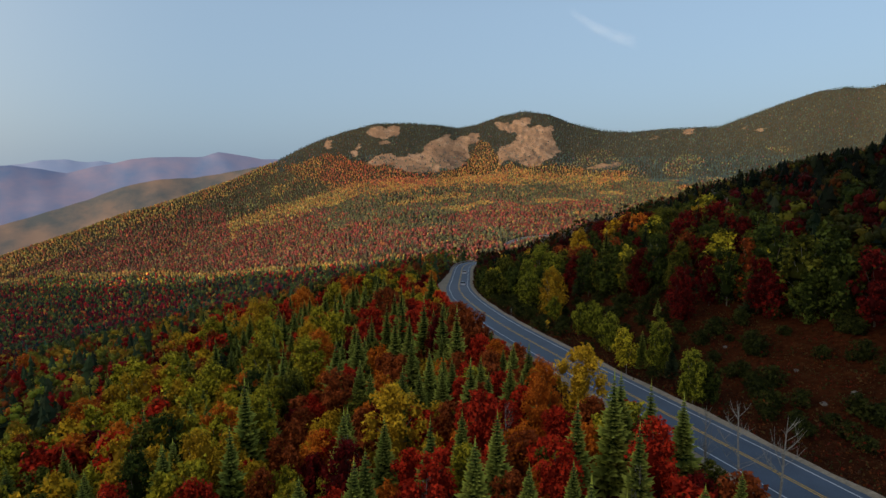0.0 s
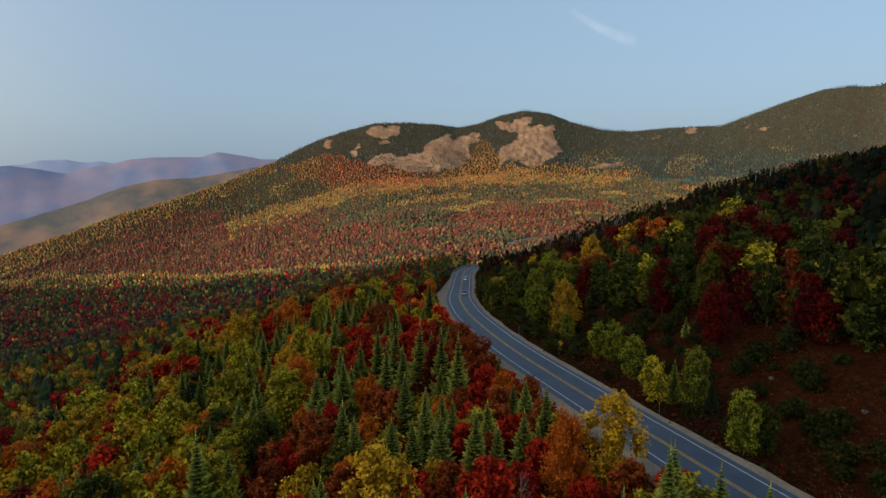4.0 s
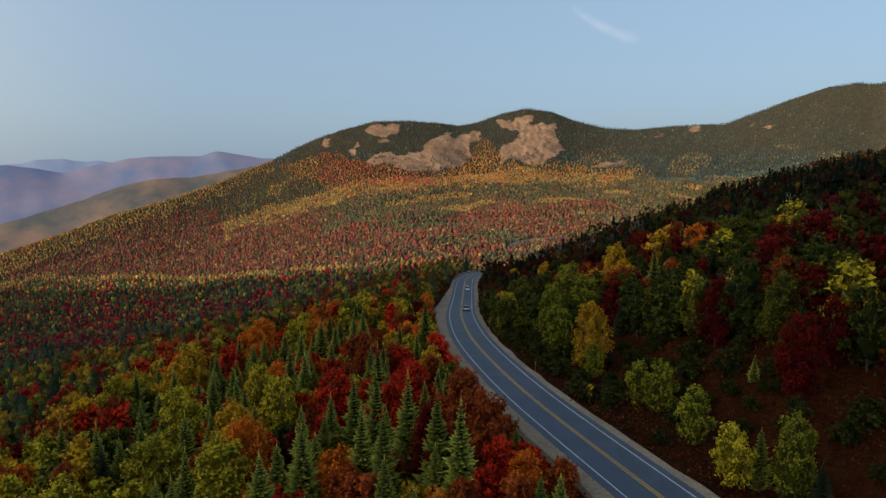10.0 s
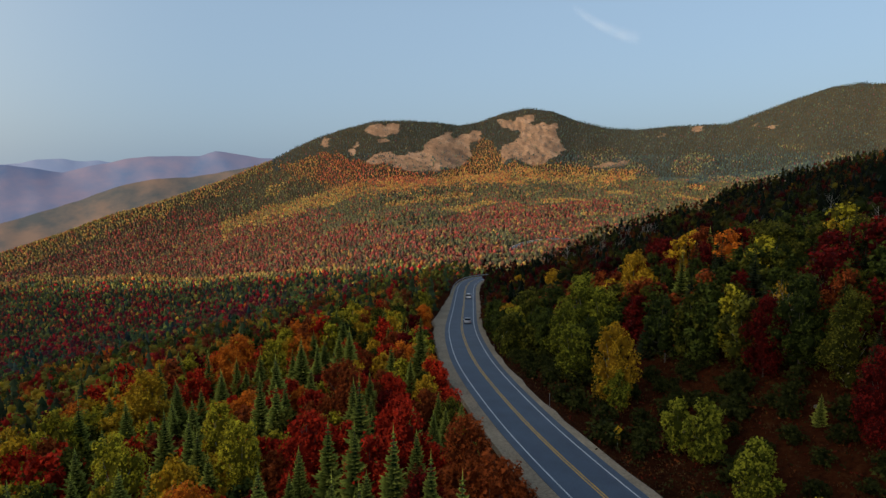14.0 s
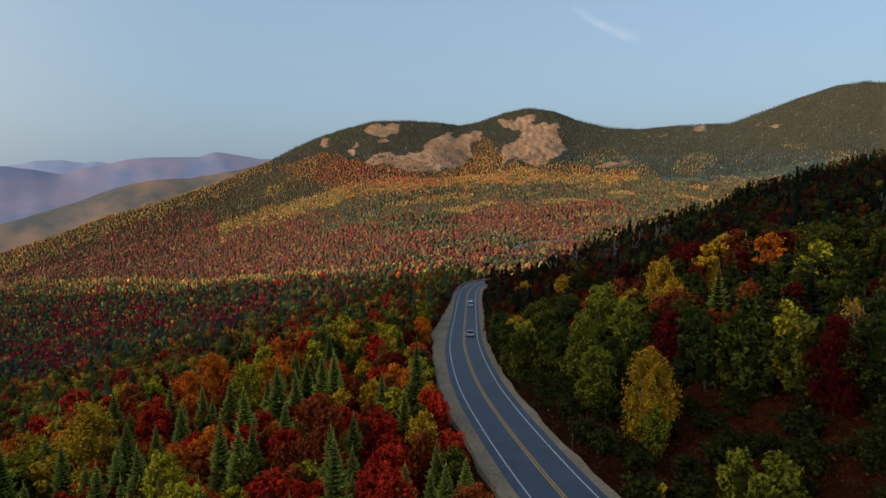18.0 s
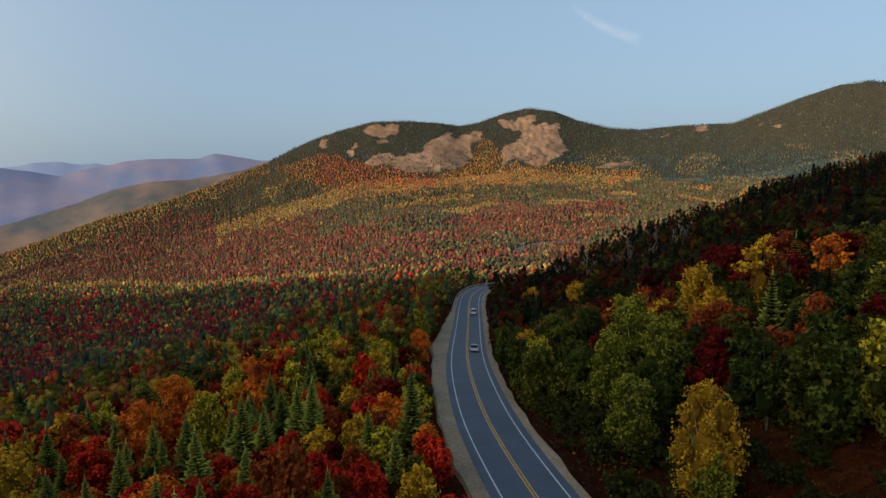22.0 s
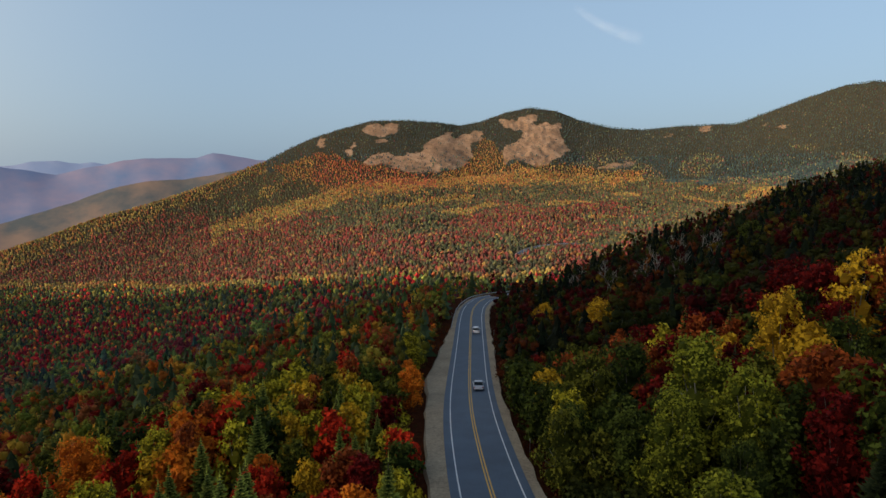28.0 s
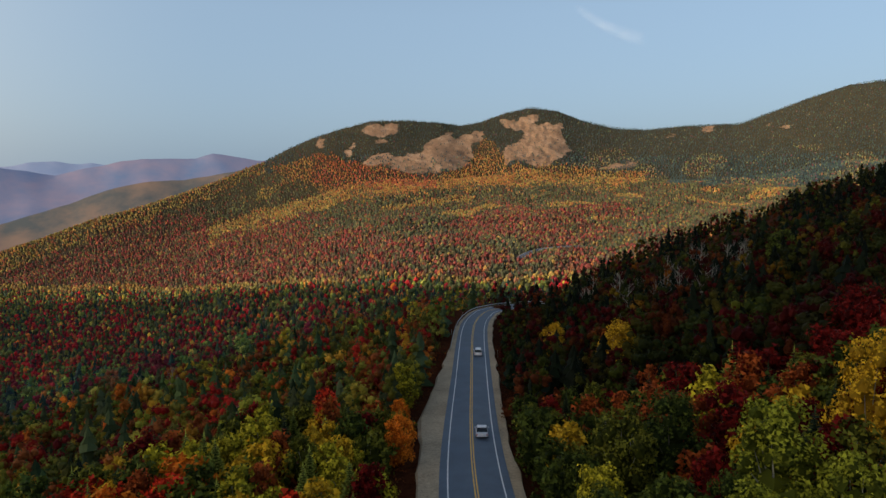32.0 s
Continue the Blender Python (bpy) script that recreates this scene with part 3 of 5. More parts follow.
tree_kind("fresh_aspen", "fresh", "fresh green aspen with yellowing top beside the road", "aspen", [(9, 2.8, 1100), (6, 2.2, 760), (12, 3.4, 1300), (16, 4.2, 1900)], bark=PALE_BARK)
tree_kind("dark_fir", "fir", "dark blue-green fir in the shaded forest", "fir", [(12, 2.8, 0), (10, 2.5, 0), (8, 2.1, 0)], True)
tree_kind("bush", "bush", "low dark green bush in the brown clearing", "bush", [(2.2, 1.5, 150), (1.8, 1.4, 130)])
tree_kind("spruce", "needle", "dark green pointed spruce", "spruce", [(11, 2.7, 0), (9, 2.35, 0), (13, 3.0, 0), (7.5, 2.0, 0)], True)


def crown_mesh(c, mat, tip):
    me = mesh_from("crown", *c, mat)
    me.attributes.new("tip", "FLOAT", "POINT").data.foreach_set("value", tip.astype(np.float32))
    return me


for name, (leaf, label, category, shapes, evergreen, bark, models) in PROTO.items():
    for k, (h, r, n) in enumerate(shapes):
        rng = np.random.default_rng(len(name) * 31 + k)
        t, c, tip = spruce(rng, h, r) if evergreen else broadleaf(rng, h, r, int(n * (1.9 if h > 11 else 1.55)), size=0.17 if h > 11 else 0.175, lobes=40 if h > 11 else 14 if h < 5 else 26)
        crown = crown_mesh(c, LEAF[leaf], tip)
        models.append((h, mesh_from("trunk", *t, bark), crown))
        if not evergreen and h > 5:  # plainer crowns for trees that stay far off
            t, c, tip = broadleaf(np.random.default_rng(len(name) * 31 + k), h, r, int(n * 0.55), size=0.28, lobes=20)
            PLAIN[crown.name] = crown_mesh(c, LEAF[leaf], tip)


def plant(name, x, y, tall=None, rng=random, wide=1.0, near=True):
    """Stands a tree of a kind at a place, scaled to a height."""
    leaf, label, category, shapes, evergreen, bark, models = PROTO[name]
    want = (tall or 9.0) * rng.uniform(0.82, 1.2)
    h, trunk, crown = min(models, key=lambda q: abs(math.log(q[0] / want)))
    s = (tall / h) if tall else rng.uniform(0.75, 1.15)
    e = new(name)
    e.empty_display_size = 0.5
    e.matrix_basis = pose(x, y, height(x, y), 0, 0, rng.uniform(0, 360)) @ Matrix.Diagonal((s * wide, s * wide, s, 1))
    tagged(e, label, category, "trees of the roadside forest")
    child("trunk", trunk, e)
    child("crown", crown if near else PLAIN.get(crown.name, crown), e)
    return e


# colours of single trees in the woods further off
PALETTE = {
    "red": (0.33, 0.022, 0.014), "crimson": (0.15, 0.016, 0.014), "rust": (0.25, 0.07, 0.018), "orange": (0.48, 0.13, 0.016),
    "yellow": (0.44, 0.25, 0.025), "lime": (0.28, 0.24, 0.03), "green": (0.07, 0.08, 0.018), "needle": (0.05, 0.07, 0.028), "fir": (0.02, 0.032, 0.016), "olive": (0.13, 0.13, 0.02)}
KINDS = list(PALETTE)
NAME_OF = dict(red="red_maple", crimson="dark_red_maple", rust="rust_brown_beech", orange="orange_maple", yellow="yellow_birch", lime="aspen", green="green_ash", needle="spruce", fir="dark_fir", olive="olive_aspen", fresh="fresh_aspen")
# shares of the kinds above, by part of the forest
MIX = {
    "left_near": (0.15, 0.04, 0.05, 0.06, 0.12, 0.15, 0.04, 0.32, 0.01, 0.06),
    "lime_patch": (0.05, 0.02, 0.03, 0.04, 0.15, 0.23, 0.03, 0.34, 0.02, 0.09),
    "red_patch": (0.25, 0.09, 0.15, 0.07, 0.06, 0.05, 0.02, 0.26, 0.0, 0.05),
    "left_far": (0.06, 0.05, 0.12, 0.05, 0.08, 0.13, 0.11, 0.2, 0.03, 0.17),
    # right side: dark kinds favoured, their colour standing in for shade
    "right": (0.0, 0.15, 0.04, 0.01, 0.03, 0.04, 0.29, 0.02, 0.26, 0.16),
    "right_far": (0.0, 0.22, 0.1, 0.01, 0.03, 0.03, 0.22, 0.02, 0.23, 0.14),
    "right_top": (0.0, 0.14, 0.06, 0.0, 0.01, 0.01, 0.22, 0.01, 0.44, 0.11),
    "valley": (0.11, 0.3, 0.1, 0.02, 0.02, 0.02, 0.2, 0.07, 0.08, 0.08),
    "valley_green": (0.05, 0.1, 0.06, 0.01, 0.02, 0.03, 0.26, 0.15, 0.15, 0.17),
    "low_slope": (0.24, 0.1, 0.1, 0.04, 0.04, 0.05, 0.19, 0.11, 0.06, 0.07),
    "mid_slope": (0.03, 0.02, 0.12, 0.01, 0.04, 0.05, 0.28, 0.18, 0.12, 0.15),
    "gold_slope": (0.1, 0.01, 0.08, 0.24, 0.34, 0.1, 0.06, 0.02, 0.03, 0.02),
    "orange_slope": (0.24, 0.02, 0.16, 0.34, 0.14, 0.03, 0.03, 0.01, 0.02, 0.01),
    "yellow_slope": (0.04, 0.02, 0.1, 0.12, 0.26, 0.18, 0.1, 0.06, 0.04, 0.08),
    "speckled_slope": (0.03, 0.02, 0.07, 0.05, 0.14, 0.06, 0.16, 0.12, 0.28, 0.07),
    "top_slope": (0.01, 0.01, 0.05, 0.0, 0.02, 0.01, 0.15, 0.22, 0.47, 0.06)}


def mix_at(x, y, z):
    dx, dy = x - HUB_X, y - HUB_Y
    d, a = math.hypot(dx, dy), math.degrees(math.atan2(dx, dy))
    w = float(rolling(np.array(x), np.array(y), 55.0, 4.0))
    if d > 480:
        p = float(rolling(np.array(x), np.array(y), 75.0, 9.0))
        if a > -2 and d < 660 and z > -40:
            return "right_top"
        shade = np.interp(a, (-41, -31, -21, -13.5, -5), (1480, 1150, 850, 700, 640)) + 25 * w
        # inside the shadow edge: dark, dull kinds that paint in the valley's shade
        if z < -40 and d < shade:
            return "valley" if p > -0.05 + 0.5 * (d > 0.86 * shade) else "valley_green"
        if d < shade * 1.035:  # first trees past the shadow edge, coloured yellow to paint in the sun
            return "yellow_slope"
        fine = float(rolling(np.array(x), np.array(y), 13.0, 2.0))
        low = np.interp(a, (-22, -20, -17, -11, -8, -5, -3, -0.5, 2.5, 7, 10, 13), (90, 55, 18, 14, 25, 32, 36, 32, 42, 30, 40, 90)) + 8 * w + 12 * fine
        high = np.interp(a, (-22, -20, -17, -14, -11, -8, -5, -4.2, -3, -1.8, -0.5, 2.5, 7, 10, 13), (90, 92, 128, 100, 84, 68, 78, 90, 172, 160, 94, 98, 84, 70, 80)) + 7 * w + 8 * fine
        ragged = float(rolling(np.array(x), np.array(y), 6.0, 7.0))
        if low + 14 * ragged < z < high + 10 * ragged:
            if ragged > 0.42 + 0.3 * w:
                return "mid_slope"
            if -18 < a < -7 and z > 34 + 12 * w:
                return "orange_slope"
            return "gold_slope" if a < 0 or p > 0.15 else "yellow_slope"
        streak = np.interp(a, (-27, -25.8, -15.6, -13), (-90, -60, 10, 60)) + 10 * w
        if abs(z - streak) < 15 + 8 * fine and -26.5 < a < -14:
            return "yellow_slope"
        if a < -22 and z > np.interp(a, SKY[:, 0], SKY[:, 2]) - 34 + 16 * w:
            return "yellow_slope"
        if z > 66 + 14 * w - 30 * min(1.0, max(0.0, (a - 6) / 10)) and a > -24:
            return "speckled_slope" if p > 0.1 and z < 150 and a > 4 else "top_slope"
        if -5 < a < 10 and -44 < z < -6 + 10 * w and p < 0.25:
            return "low_slope"
        if p > 0.42 and z > -25:
            return "yellow_slope"
        if z < -34 + 24 * w + 16 * fine:
            return "low_slope" if p < 0.2 + 0.4 * fine or a < -18 else "mid_slope"
        return "mid_slope"
    if x > float(road_x(y)):
        if z > 24 + 6 * w or rolling(np.array(x), np.array(y), 31.0, 2.0) < -0.45:
            return "right_top"
        return "right_far" if y > 205 + 12 * w else "right"
    if d > 260 and z < -22 + 8 * w:
        return "valley" if rolling(np.array(x), np.array(y), 38.0, 9.0) > -0.1 else "valley_green"
    if y > 205:
        return "left_far"
    if y < 116 + 8 * w:
        return "lime_patch" if x < -32 + 6 * w else "red_patch"
    return "red_patch" if x > -66 + 14 * w and y < 185 else "left_near"


def scatter(x0, x1, y0, y1, step, seed):
    rng = np.random.default_rng(seed)
    xs, ys = np.meshgrid(np.arange(x0, x1, step), np.arange(y0, y1, step))
    xs = xs + np.where((np.arange(xs.shape[0]) % 2)[:, None] > 0, step / 2, 0)
    return (xs + rng.uniform(-0.42, 0.42, xs.shape) * step).ravel(), (ys + rng.uniform(-0.42, 0.42, ys.shape) * step).ravel(), rng


def in_view(x, y, z, tall, margin=3.0):
    """Whether a tree can be seen along the flight at all (a wedge round the flight line)."""
    for ex, ey in ((0, 0), (-6.3, 68), (-13, 138)):
        a = np.degrees(np.arctan2(x - ex, y - ey))
        d = np.hypot(x - ex, y - ey)
        low = (36.0 - (z + tall)) / np.maximum(d, 1)
        if ((a > -42.5 - margin) & (a < 30 + margin) & (low < 0.56)).any():
            return True
    return False


TONES = np.array([PALETTE[k] for k in KINDS])
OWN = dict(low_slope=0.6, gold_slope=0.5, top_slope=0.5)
# leaf tone factors: right hill dimmed as shade, valley and top lifted as haze
ZONE_SHADING = dict(valley=1.4, valley_green=1.4, gold_slope=0.95, orange_slope=0.95, top_slope=1.0, speckled_slope=0.95, right=0.4, right_far=0.32, right_top=0.28, mid_slope=0.88, low_slope=0.88, yellow_slope=1.0)


def rough_tree(rng, kind, n, size):
    """A simple tree of unit height for the woods further off."""
    if kind in ("needle", "fir"):
        v, f = [], []
        for k in range(n):
            q = k / n
            z0, z1, r = 0.06 + 0.82 * q, 0.06 + 0.82 * q + (0.21 if n > 5 else 0.28 if n > 2 else 0.62) * (1 - 0.4 * q), (0.2 if n > 2 else 0.24) * (1 - q) ** 0.8 + 0.02
            a = np.arange(6) * 2 * np.pi / 6 + rng.uniform(0, 6)
            rr = r * rng.uniform(0.5, 1.35, 6)
            m = len(v)
            v += [(rr[i] * np.cos(a[i]), rr[i] * np.sin(a[i]), z0 + rng.uniform(-0.03, 0.03)) for i in range(6)] + [(0, 0, min(z1, 1.0))]
            f += [(m + i, m + (i + 1) % 6, m + 6) for i in range(6)]
        return np.array(v), np.array(f)
    if n < 8:
        # far off: one lumpy crown
        v, f = [], []
        for z, r in ((0.08, 0.24), (0.6, 0.3)):
            a = np.arange(5) * 2 * np.pi / 5 + rng.uniform(0, 6)
            rr = r * rng.uniform(0.65, 1.3, 5)
            v += [(rr[i] * np.cos(a[i]), rr[i] * np.sin(a[i]), z + rng.uniform(-0.08, 0.08)) for i in range(5)]
        v.append((0, 0, 1.0))
        for i in range(5):
            j = (i + 1) % 5
            f += [(i, j, 5 + j), (i, 5 + j, 5 + i), (5 + i, 5 + j, 10)]
        return np.array(v), np.array(f)
    lobes = 12 if n > 60 else 5
    p, mids, out, rad, tall, tip = crown_points(rng, 1.0, 0.31, n, 0.14, lobes)
    v, f = leaves(rng, p, rng.uniform(0.7, 1.3, n) * size, out)
    core, faces = blobs(rng, mids, rad * 0.72, tall)
    return np.concatenate([v, core]), np.concatenate([f[:, [0, 1, 2]], f[:, [0, 2, 3]], faces + len(v)])


def wood(name, label, xs, ys, rng, tall, clumps, size, levels, spread=0.35, foliage=FOREST):
    """A wood of trees that nobody could count, as one mesh."""
    zs = land(xs, ys)
    models = {k: [rough_tree(rng, k, levels if k in ("needle", "fir") else clumps, size) for _ in range(5)] for k in KINDS}
    vs, fs, cs, base = [], [], [], 0
    for x, y, z in zip(xs, ys, zs):
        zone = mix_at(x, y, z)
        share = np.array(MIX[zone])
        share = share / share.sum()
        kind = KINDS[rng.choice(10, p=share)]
        v, f = models[kind][rng.integers(5)]
        h = tall * rng.uniform(0.65, 1.2) * (1.15 if kind in ("needle", "fir") else 1.0)
        t = rng.uniform(0, 6.28)
        c, s = math.cos(t), math.sin(t)
        tone = np.array(PALETTE[kind]) * rng.uniform(1 - spread, 1 + spread) * rng.uniform(0.85, 1.15, 3)
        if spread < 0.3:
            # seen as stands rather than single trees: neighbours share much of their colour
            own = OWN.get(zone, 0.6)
            # distance haze painted in: a blue boost and, outside the valley, a lift
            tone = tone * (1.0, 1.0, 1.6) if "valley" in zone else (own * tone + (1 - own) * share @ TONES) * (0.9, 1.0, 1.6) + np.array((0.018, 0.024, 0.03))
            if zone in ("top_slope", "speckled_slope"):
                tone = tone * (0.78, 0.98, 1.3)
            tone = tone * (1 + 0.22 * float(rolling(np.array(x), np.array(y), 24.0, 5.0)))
            h *= 1.15 if z < -20 else 0.75 if z > 120 else 1.0
        # purplish tint puts the valley's shade into the leaf colour
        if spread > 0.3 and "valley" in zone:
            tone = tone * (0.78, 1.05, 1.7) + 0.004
        tone = tone * ZONE_SHADING.get(zone, 1.0)
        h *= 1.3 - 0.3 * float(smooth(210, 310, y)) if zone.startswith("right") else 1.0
        wd = h * rng.uniform(0.85, 1.25) * (1.08 if spread < 0.3 else 1.0)
        vs.append(np.stack([x + wd * (v[:, 0] * c - v[:, 1] * s), y + wd * (v[:, 0] * s + v[:, 1] * c), z - 0.2 + h * v[:, 2]], 1))
        fs.append(f + base)
        base += len(v)
        cs.append(np.tile(np.array([*tone, 1.0], np.float32), (len(f), 1)))
    me = mesh_from(name, np.concatenate(vs), np.concatenate(fs), foliage)
    me.attributes.new("leaf_colour", "FLOAT_COLOR", "FACE").data.foreach_set("color", np.concatenate(cs).ravel())
    return tagged(new(name, me), label, "forest", kind="stuff")


def shrubs(name, label, xs, ys, side, rng):
    zs, n = land(xs, ys), 11
    big = np.repeat(rng.uniform(0.5, 1.25, len(xs)) ** 2 * np.where((side > 0) & (rolling(xs, ys, 7.0, 2.0) > 0.1), 1.7, 1.0), n)[:, None]
    c = np.repeat(np.stack([xs, ys, zs], 1), n, 0) + rng.normal(0, 1, (n * len(xs), 3)) * np.array([0.42, 0.42, 0.3]) * (0.6 + big) + np.array([0, 0, 0.42]) * big
    v, f = leaves(rng, c, rng.uniform(0.09, 0.22, len(c)) * (0.8 + 0.3 * big[:, 0]))
    tones = np.array([(0.22, 0.03, 0.014), (0.25, 0.07, 0.018), (0.11, 0.045, 0.018), (0.2, 0.12, 0.04), (0.07, 0.075, 0.02)])
    patch = rolling(xs, ys, 9.0, 6.0)
    pick = np.where(side > 0, rng.choice(5, len(xs), p=(0.12, 0.18, 0.4, 0.1, 0.2)), rng.choice(5, len(xs), p=(0.3, 0.38, 0.17, 0.07, 0.08)))
    col = np.repeat(tones[pick] * np.where(side > 0, 0.55, 0.6)[:, None] * (1 + 0.3 * patch[:, None]), n, 0)
    me = mesh_from(name, v, f, FOREST)
    me.attributes.new("leaf_colour", "FLOAT_COLOR", "FACE").data.foreach_set("color", np.c_[col, np.ones(len(col))].astype(np.float32).ravel())
    return tagged(new(name, me), label, "undergrowth", kind="stuff")


def suits(x, y):
    """Whether forest grows here: off the road, its verges and the clearing."""
    u, d = clear_of_road(x, y)
    if d < 66:
        if u < 0:
            return -u > float(np.interp(y, (90, 150, 215, 240, 275, 300), (9.0, 9.0, 10.0, 11.6, 9.8, 8.4)))
        return u > float(np.interp(y, (20, 90, 130, 150, 165, 178, 188, 200, 260), (54, 48, 40, 36, 32, 29, 15, 11, 8.5))) or (y > 164 and 8.5 < u < 17)
    return True


# trees that stand out: kind, x, y, height, width
LEFT_TREES_A = [
    ("red", -62.5, 163.5, 10.0, 6.0), ("needle", -23, 128, 14.0, 4.2), ("needle", -25, 122, 12.0, 2.9),
    ("needle", -21, 118, 13.0, 3.0), ("needle", -16, 113, 14.0, 3.3), ("needle", -12, 109, 13.0, 2.6), ("needle", -9, 105, 13.0, 2.4),
    ("needle", -21, 110, 12.0, 2.2), ("needle", -28, 121, 10.0, 2.3), ("needle", -18, 108, 12.0, 1.8), ("needle", -90, 169, 13.0, 6.4),
    ("needle", -43, 146, 11.0, 4.0), ("needle", -61, 119, 13.0, 4.0), ("lime", -38, 128, 11.5, 5.1), ("lime", -73, 141, 13.5, 6.6),
    ("lime", -52, 125, 13.5, 5.0), ("yellow", -40, 117, 12.5, 3.8), ("lime", -44, 135, 11.5, 3.2),]
LEFT_TREES_B = [
    ("needle", -21.5, 167, 11.0, 5.0), ("rust", -10, 123, 9.5, 3.9), ("rust", -7, 112, 10.5, 3.2), ("crimson", -13, 111, 10.5, 4.3),
    ("red", -17, 126, 10.5, 4.8), ("red", -20, 120, 10.5, 5.0), ("rust", -30, 146, 11.5, 5.2), 
    ("red", -30, 130, 10.5, 6.6), ("needle", -36, 78, 14.5, 4.6), ("needle", -33, 67, 12.5, 3.7), ("needle", -41, 66, 11.5, 3.4),
    ("orange", 4.4, 76.5, 10.5, 6.0), ("yellow", 9.3, 79, 10.5, 6.4), ("needle", 11, 63, 12.5, 3.5), ("needle", 3, 87, 9.5, 2.4),
    ("red", 14, 58, 9.5, 4.3), ("red", 5, 57, 9.5, 3.8), ("red", -3, 70, 10.5, 5.3),]
LEFT_TREES_C = [
    ("red", -7, 58, 9.5, 3.9), ("yellow", -14, 73, 11.5, 7.1), ("orange", -74, 96.5, 11.5, 9.0), ("orange", -136, 155, 11.5, 12.8),
    ("lime", -48, 112, 12.5, 11.1), ("lime", -37, 107, 12.5, 9.4), ("lime", -55, 104, 12.5, 8.3), ("yellow", -38, 69, 11.5, 4.2),
    ("green", -46, 68, 10.5, 4.9), ("needle", 7, 60, 11.5, 2.8), ("needle", -1, 60, 11.5, 4.0), ("needle", 12, 55, 10.5, 2.6),
    ("needle", -8, 61, 11.5, 2.4), ("rust", -27, 91, 9.5, 6.2), ("orange", -66, 189, 11.5, 9.1), 
    ("crimson", -18, 63, 9.5, 3.7), ("red", -34, 60, 9.5, 5.5), ("red", -46, 63, 9.5, 5.9),]
LEFT_TREES_D = [
    ("needle", 14.5, 62, 11.0, 3.8), ("needle", 17.2, 60, 10.0, 3.4), ("needle", 12.4, 67, 10.5, 4.0),
    ("needle", -71, 143.5, 14.0, 5.4), ("needle", -46, 168, 9.5, 4.2), ("lime", -51, 171, 12.0, 4.6), ("needle", -26.5, 138.5, 10.5, 4.8),
    ("lime", -55, 188.5, 11.5, 6.0), ("rust", -29.5, 182, 6.0, 4.5), ("orange", -28, 217, 7.0, 4.6), ("needle", -56, 221, 9.5, 4.2),
    ("orange", -31, 232, 5.5, 4.2), ("olive", -37, 187, 6.5, 4.6), ("lime", -22.5, 176, 5.5, 3.2),
    ("yellow", -66, 153, 13.5, 10.5), ("orange", -60.5, 171, 11.5, 6.0), ("lime", -33, 246, 9.0, 5.5),]
RIGHT_TREES_A = [
    ("green", 5, 207, 14.4, 9.8), ("olive", -1, 202, 14.4, 8.1), ("fresh", 6, 170, 11.0, 6.5), ("green", 9.5, 176, 11.0, 6.0), ("fresh", 11, 163, 6.0, 4.0), ("fresh", 11.5, 155.5, 6.5, 3.6),
    ("crimson", 33, 224, 14.4, 9.1), ("crimson", 36, 196, 13.2, 7.5), ("needle", 29, 187, 14.4, 5.9), 
    
    ("olive", 47, 190, 14.4, 10.7), ("crimson", 32, 153, 12.0, 4.3), ("crimson", 36, 131, 12.0, 5.3), ("olive", 39, 144, 13.2, 7.0),
    ("green", 36, 151, 14.4, 8.4), ("olive", 53, 168, 14.4, 7.8), ("needle", 33, 138, 4.0, 2.2),]
RIGHT_TREES_B = [
    ("fresh", 19, 136.5, 8.0, 4.6), ("fresh", 16.5, 140, 7.0, 4.0), ("fresh", 20.6, 125, 8.0, 4.6), ("lime", 21.4, 113, 7.4, 3.4),
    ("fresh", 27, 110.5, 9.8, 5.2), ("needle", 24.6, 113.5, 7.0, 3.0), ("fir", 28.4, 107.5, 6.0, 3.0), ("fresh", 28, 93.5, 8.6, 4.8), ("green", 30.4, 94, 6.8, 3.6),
    ("crimson", 24, 202, 13.2, 6.5), ("yellow", -3, 284, 12.0, 6.1), ("yellow", 9, 264, 12.0, 7.9),
    ("green", 6, 191, 12.0, 5.9), ("olive", -10, 230, 7.0, 4.2), ("green", 59, 311, 12.0, 8.4), 
    ("olive", 46, 184, 14.4, 13.2), ("fresh", 10, 192, 17.0, 9.5), ("fresh", 5.5, 184, 14.0, 7.0), ("fresh", 13.5, 186, 13.5, 7.0), ("yellow", 11.2, 157.5, 13.5, 5.6),
    ("rust", 22, 188, 12.0, 8.5), ("lime", -4.5, 195, 11.0, 5.0), ("yellow", 22.5, 201, 15.5, 6.5),]
MARKED = [*LEFT_TREES_A, *LEFT_TREES_B, *LEFT_TREES_C, *LEFT_TREES_D, *RIGHT_TREES_A, *RIGHT_TREES_B]
for kind, x, y, tall, across in MARKED:
    leaf, label, category, shapes, *_ = PROTO[NAME_OF[kind]]
    h, r, _ = min(shapes, key=lambda q: abs(math.log(q[0] / tall)))
    plant(NAME_OF[kind], x, y, tall, wide=min(1.1, max(0.9 if kind == "needle" else 0.85, across * 0.5 / (r * tall / h))))
taken = np.array([(x, y, 0.33 * across + 1.2) for kind, x, y, tall, across in MARKED])

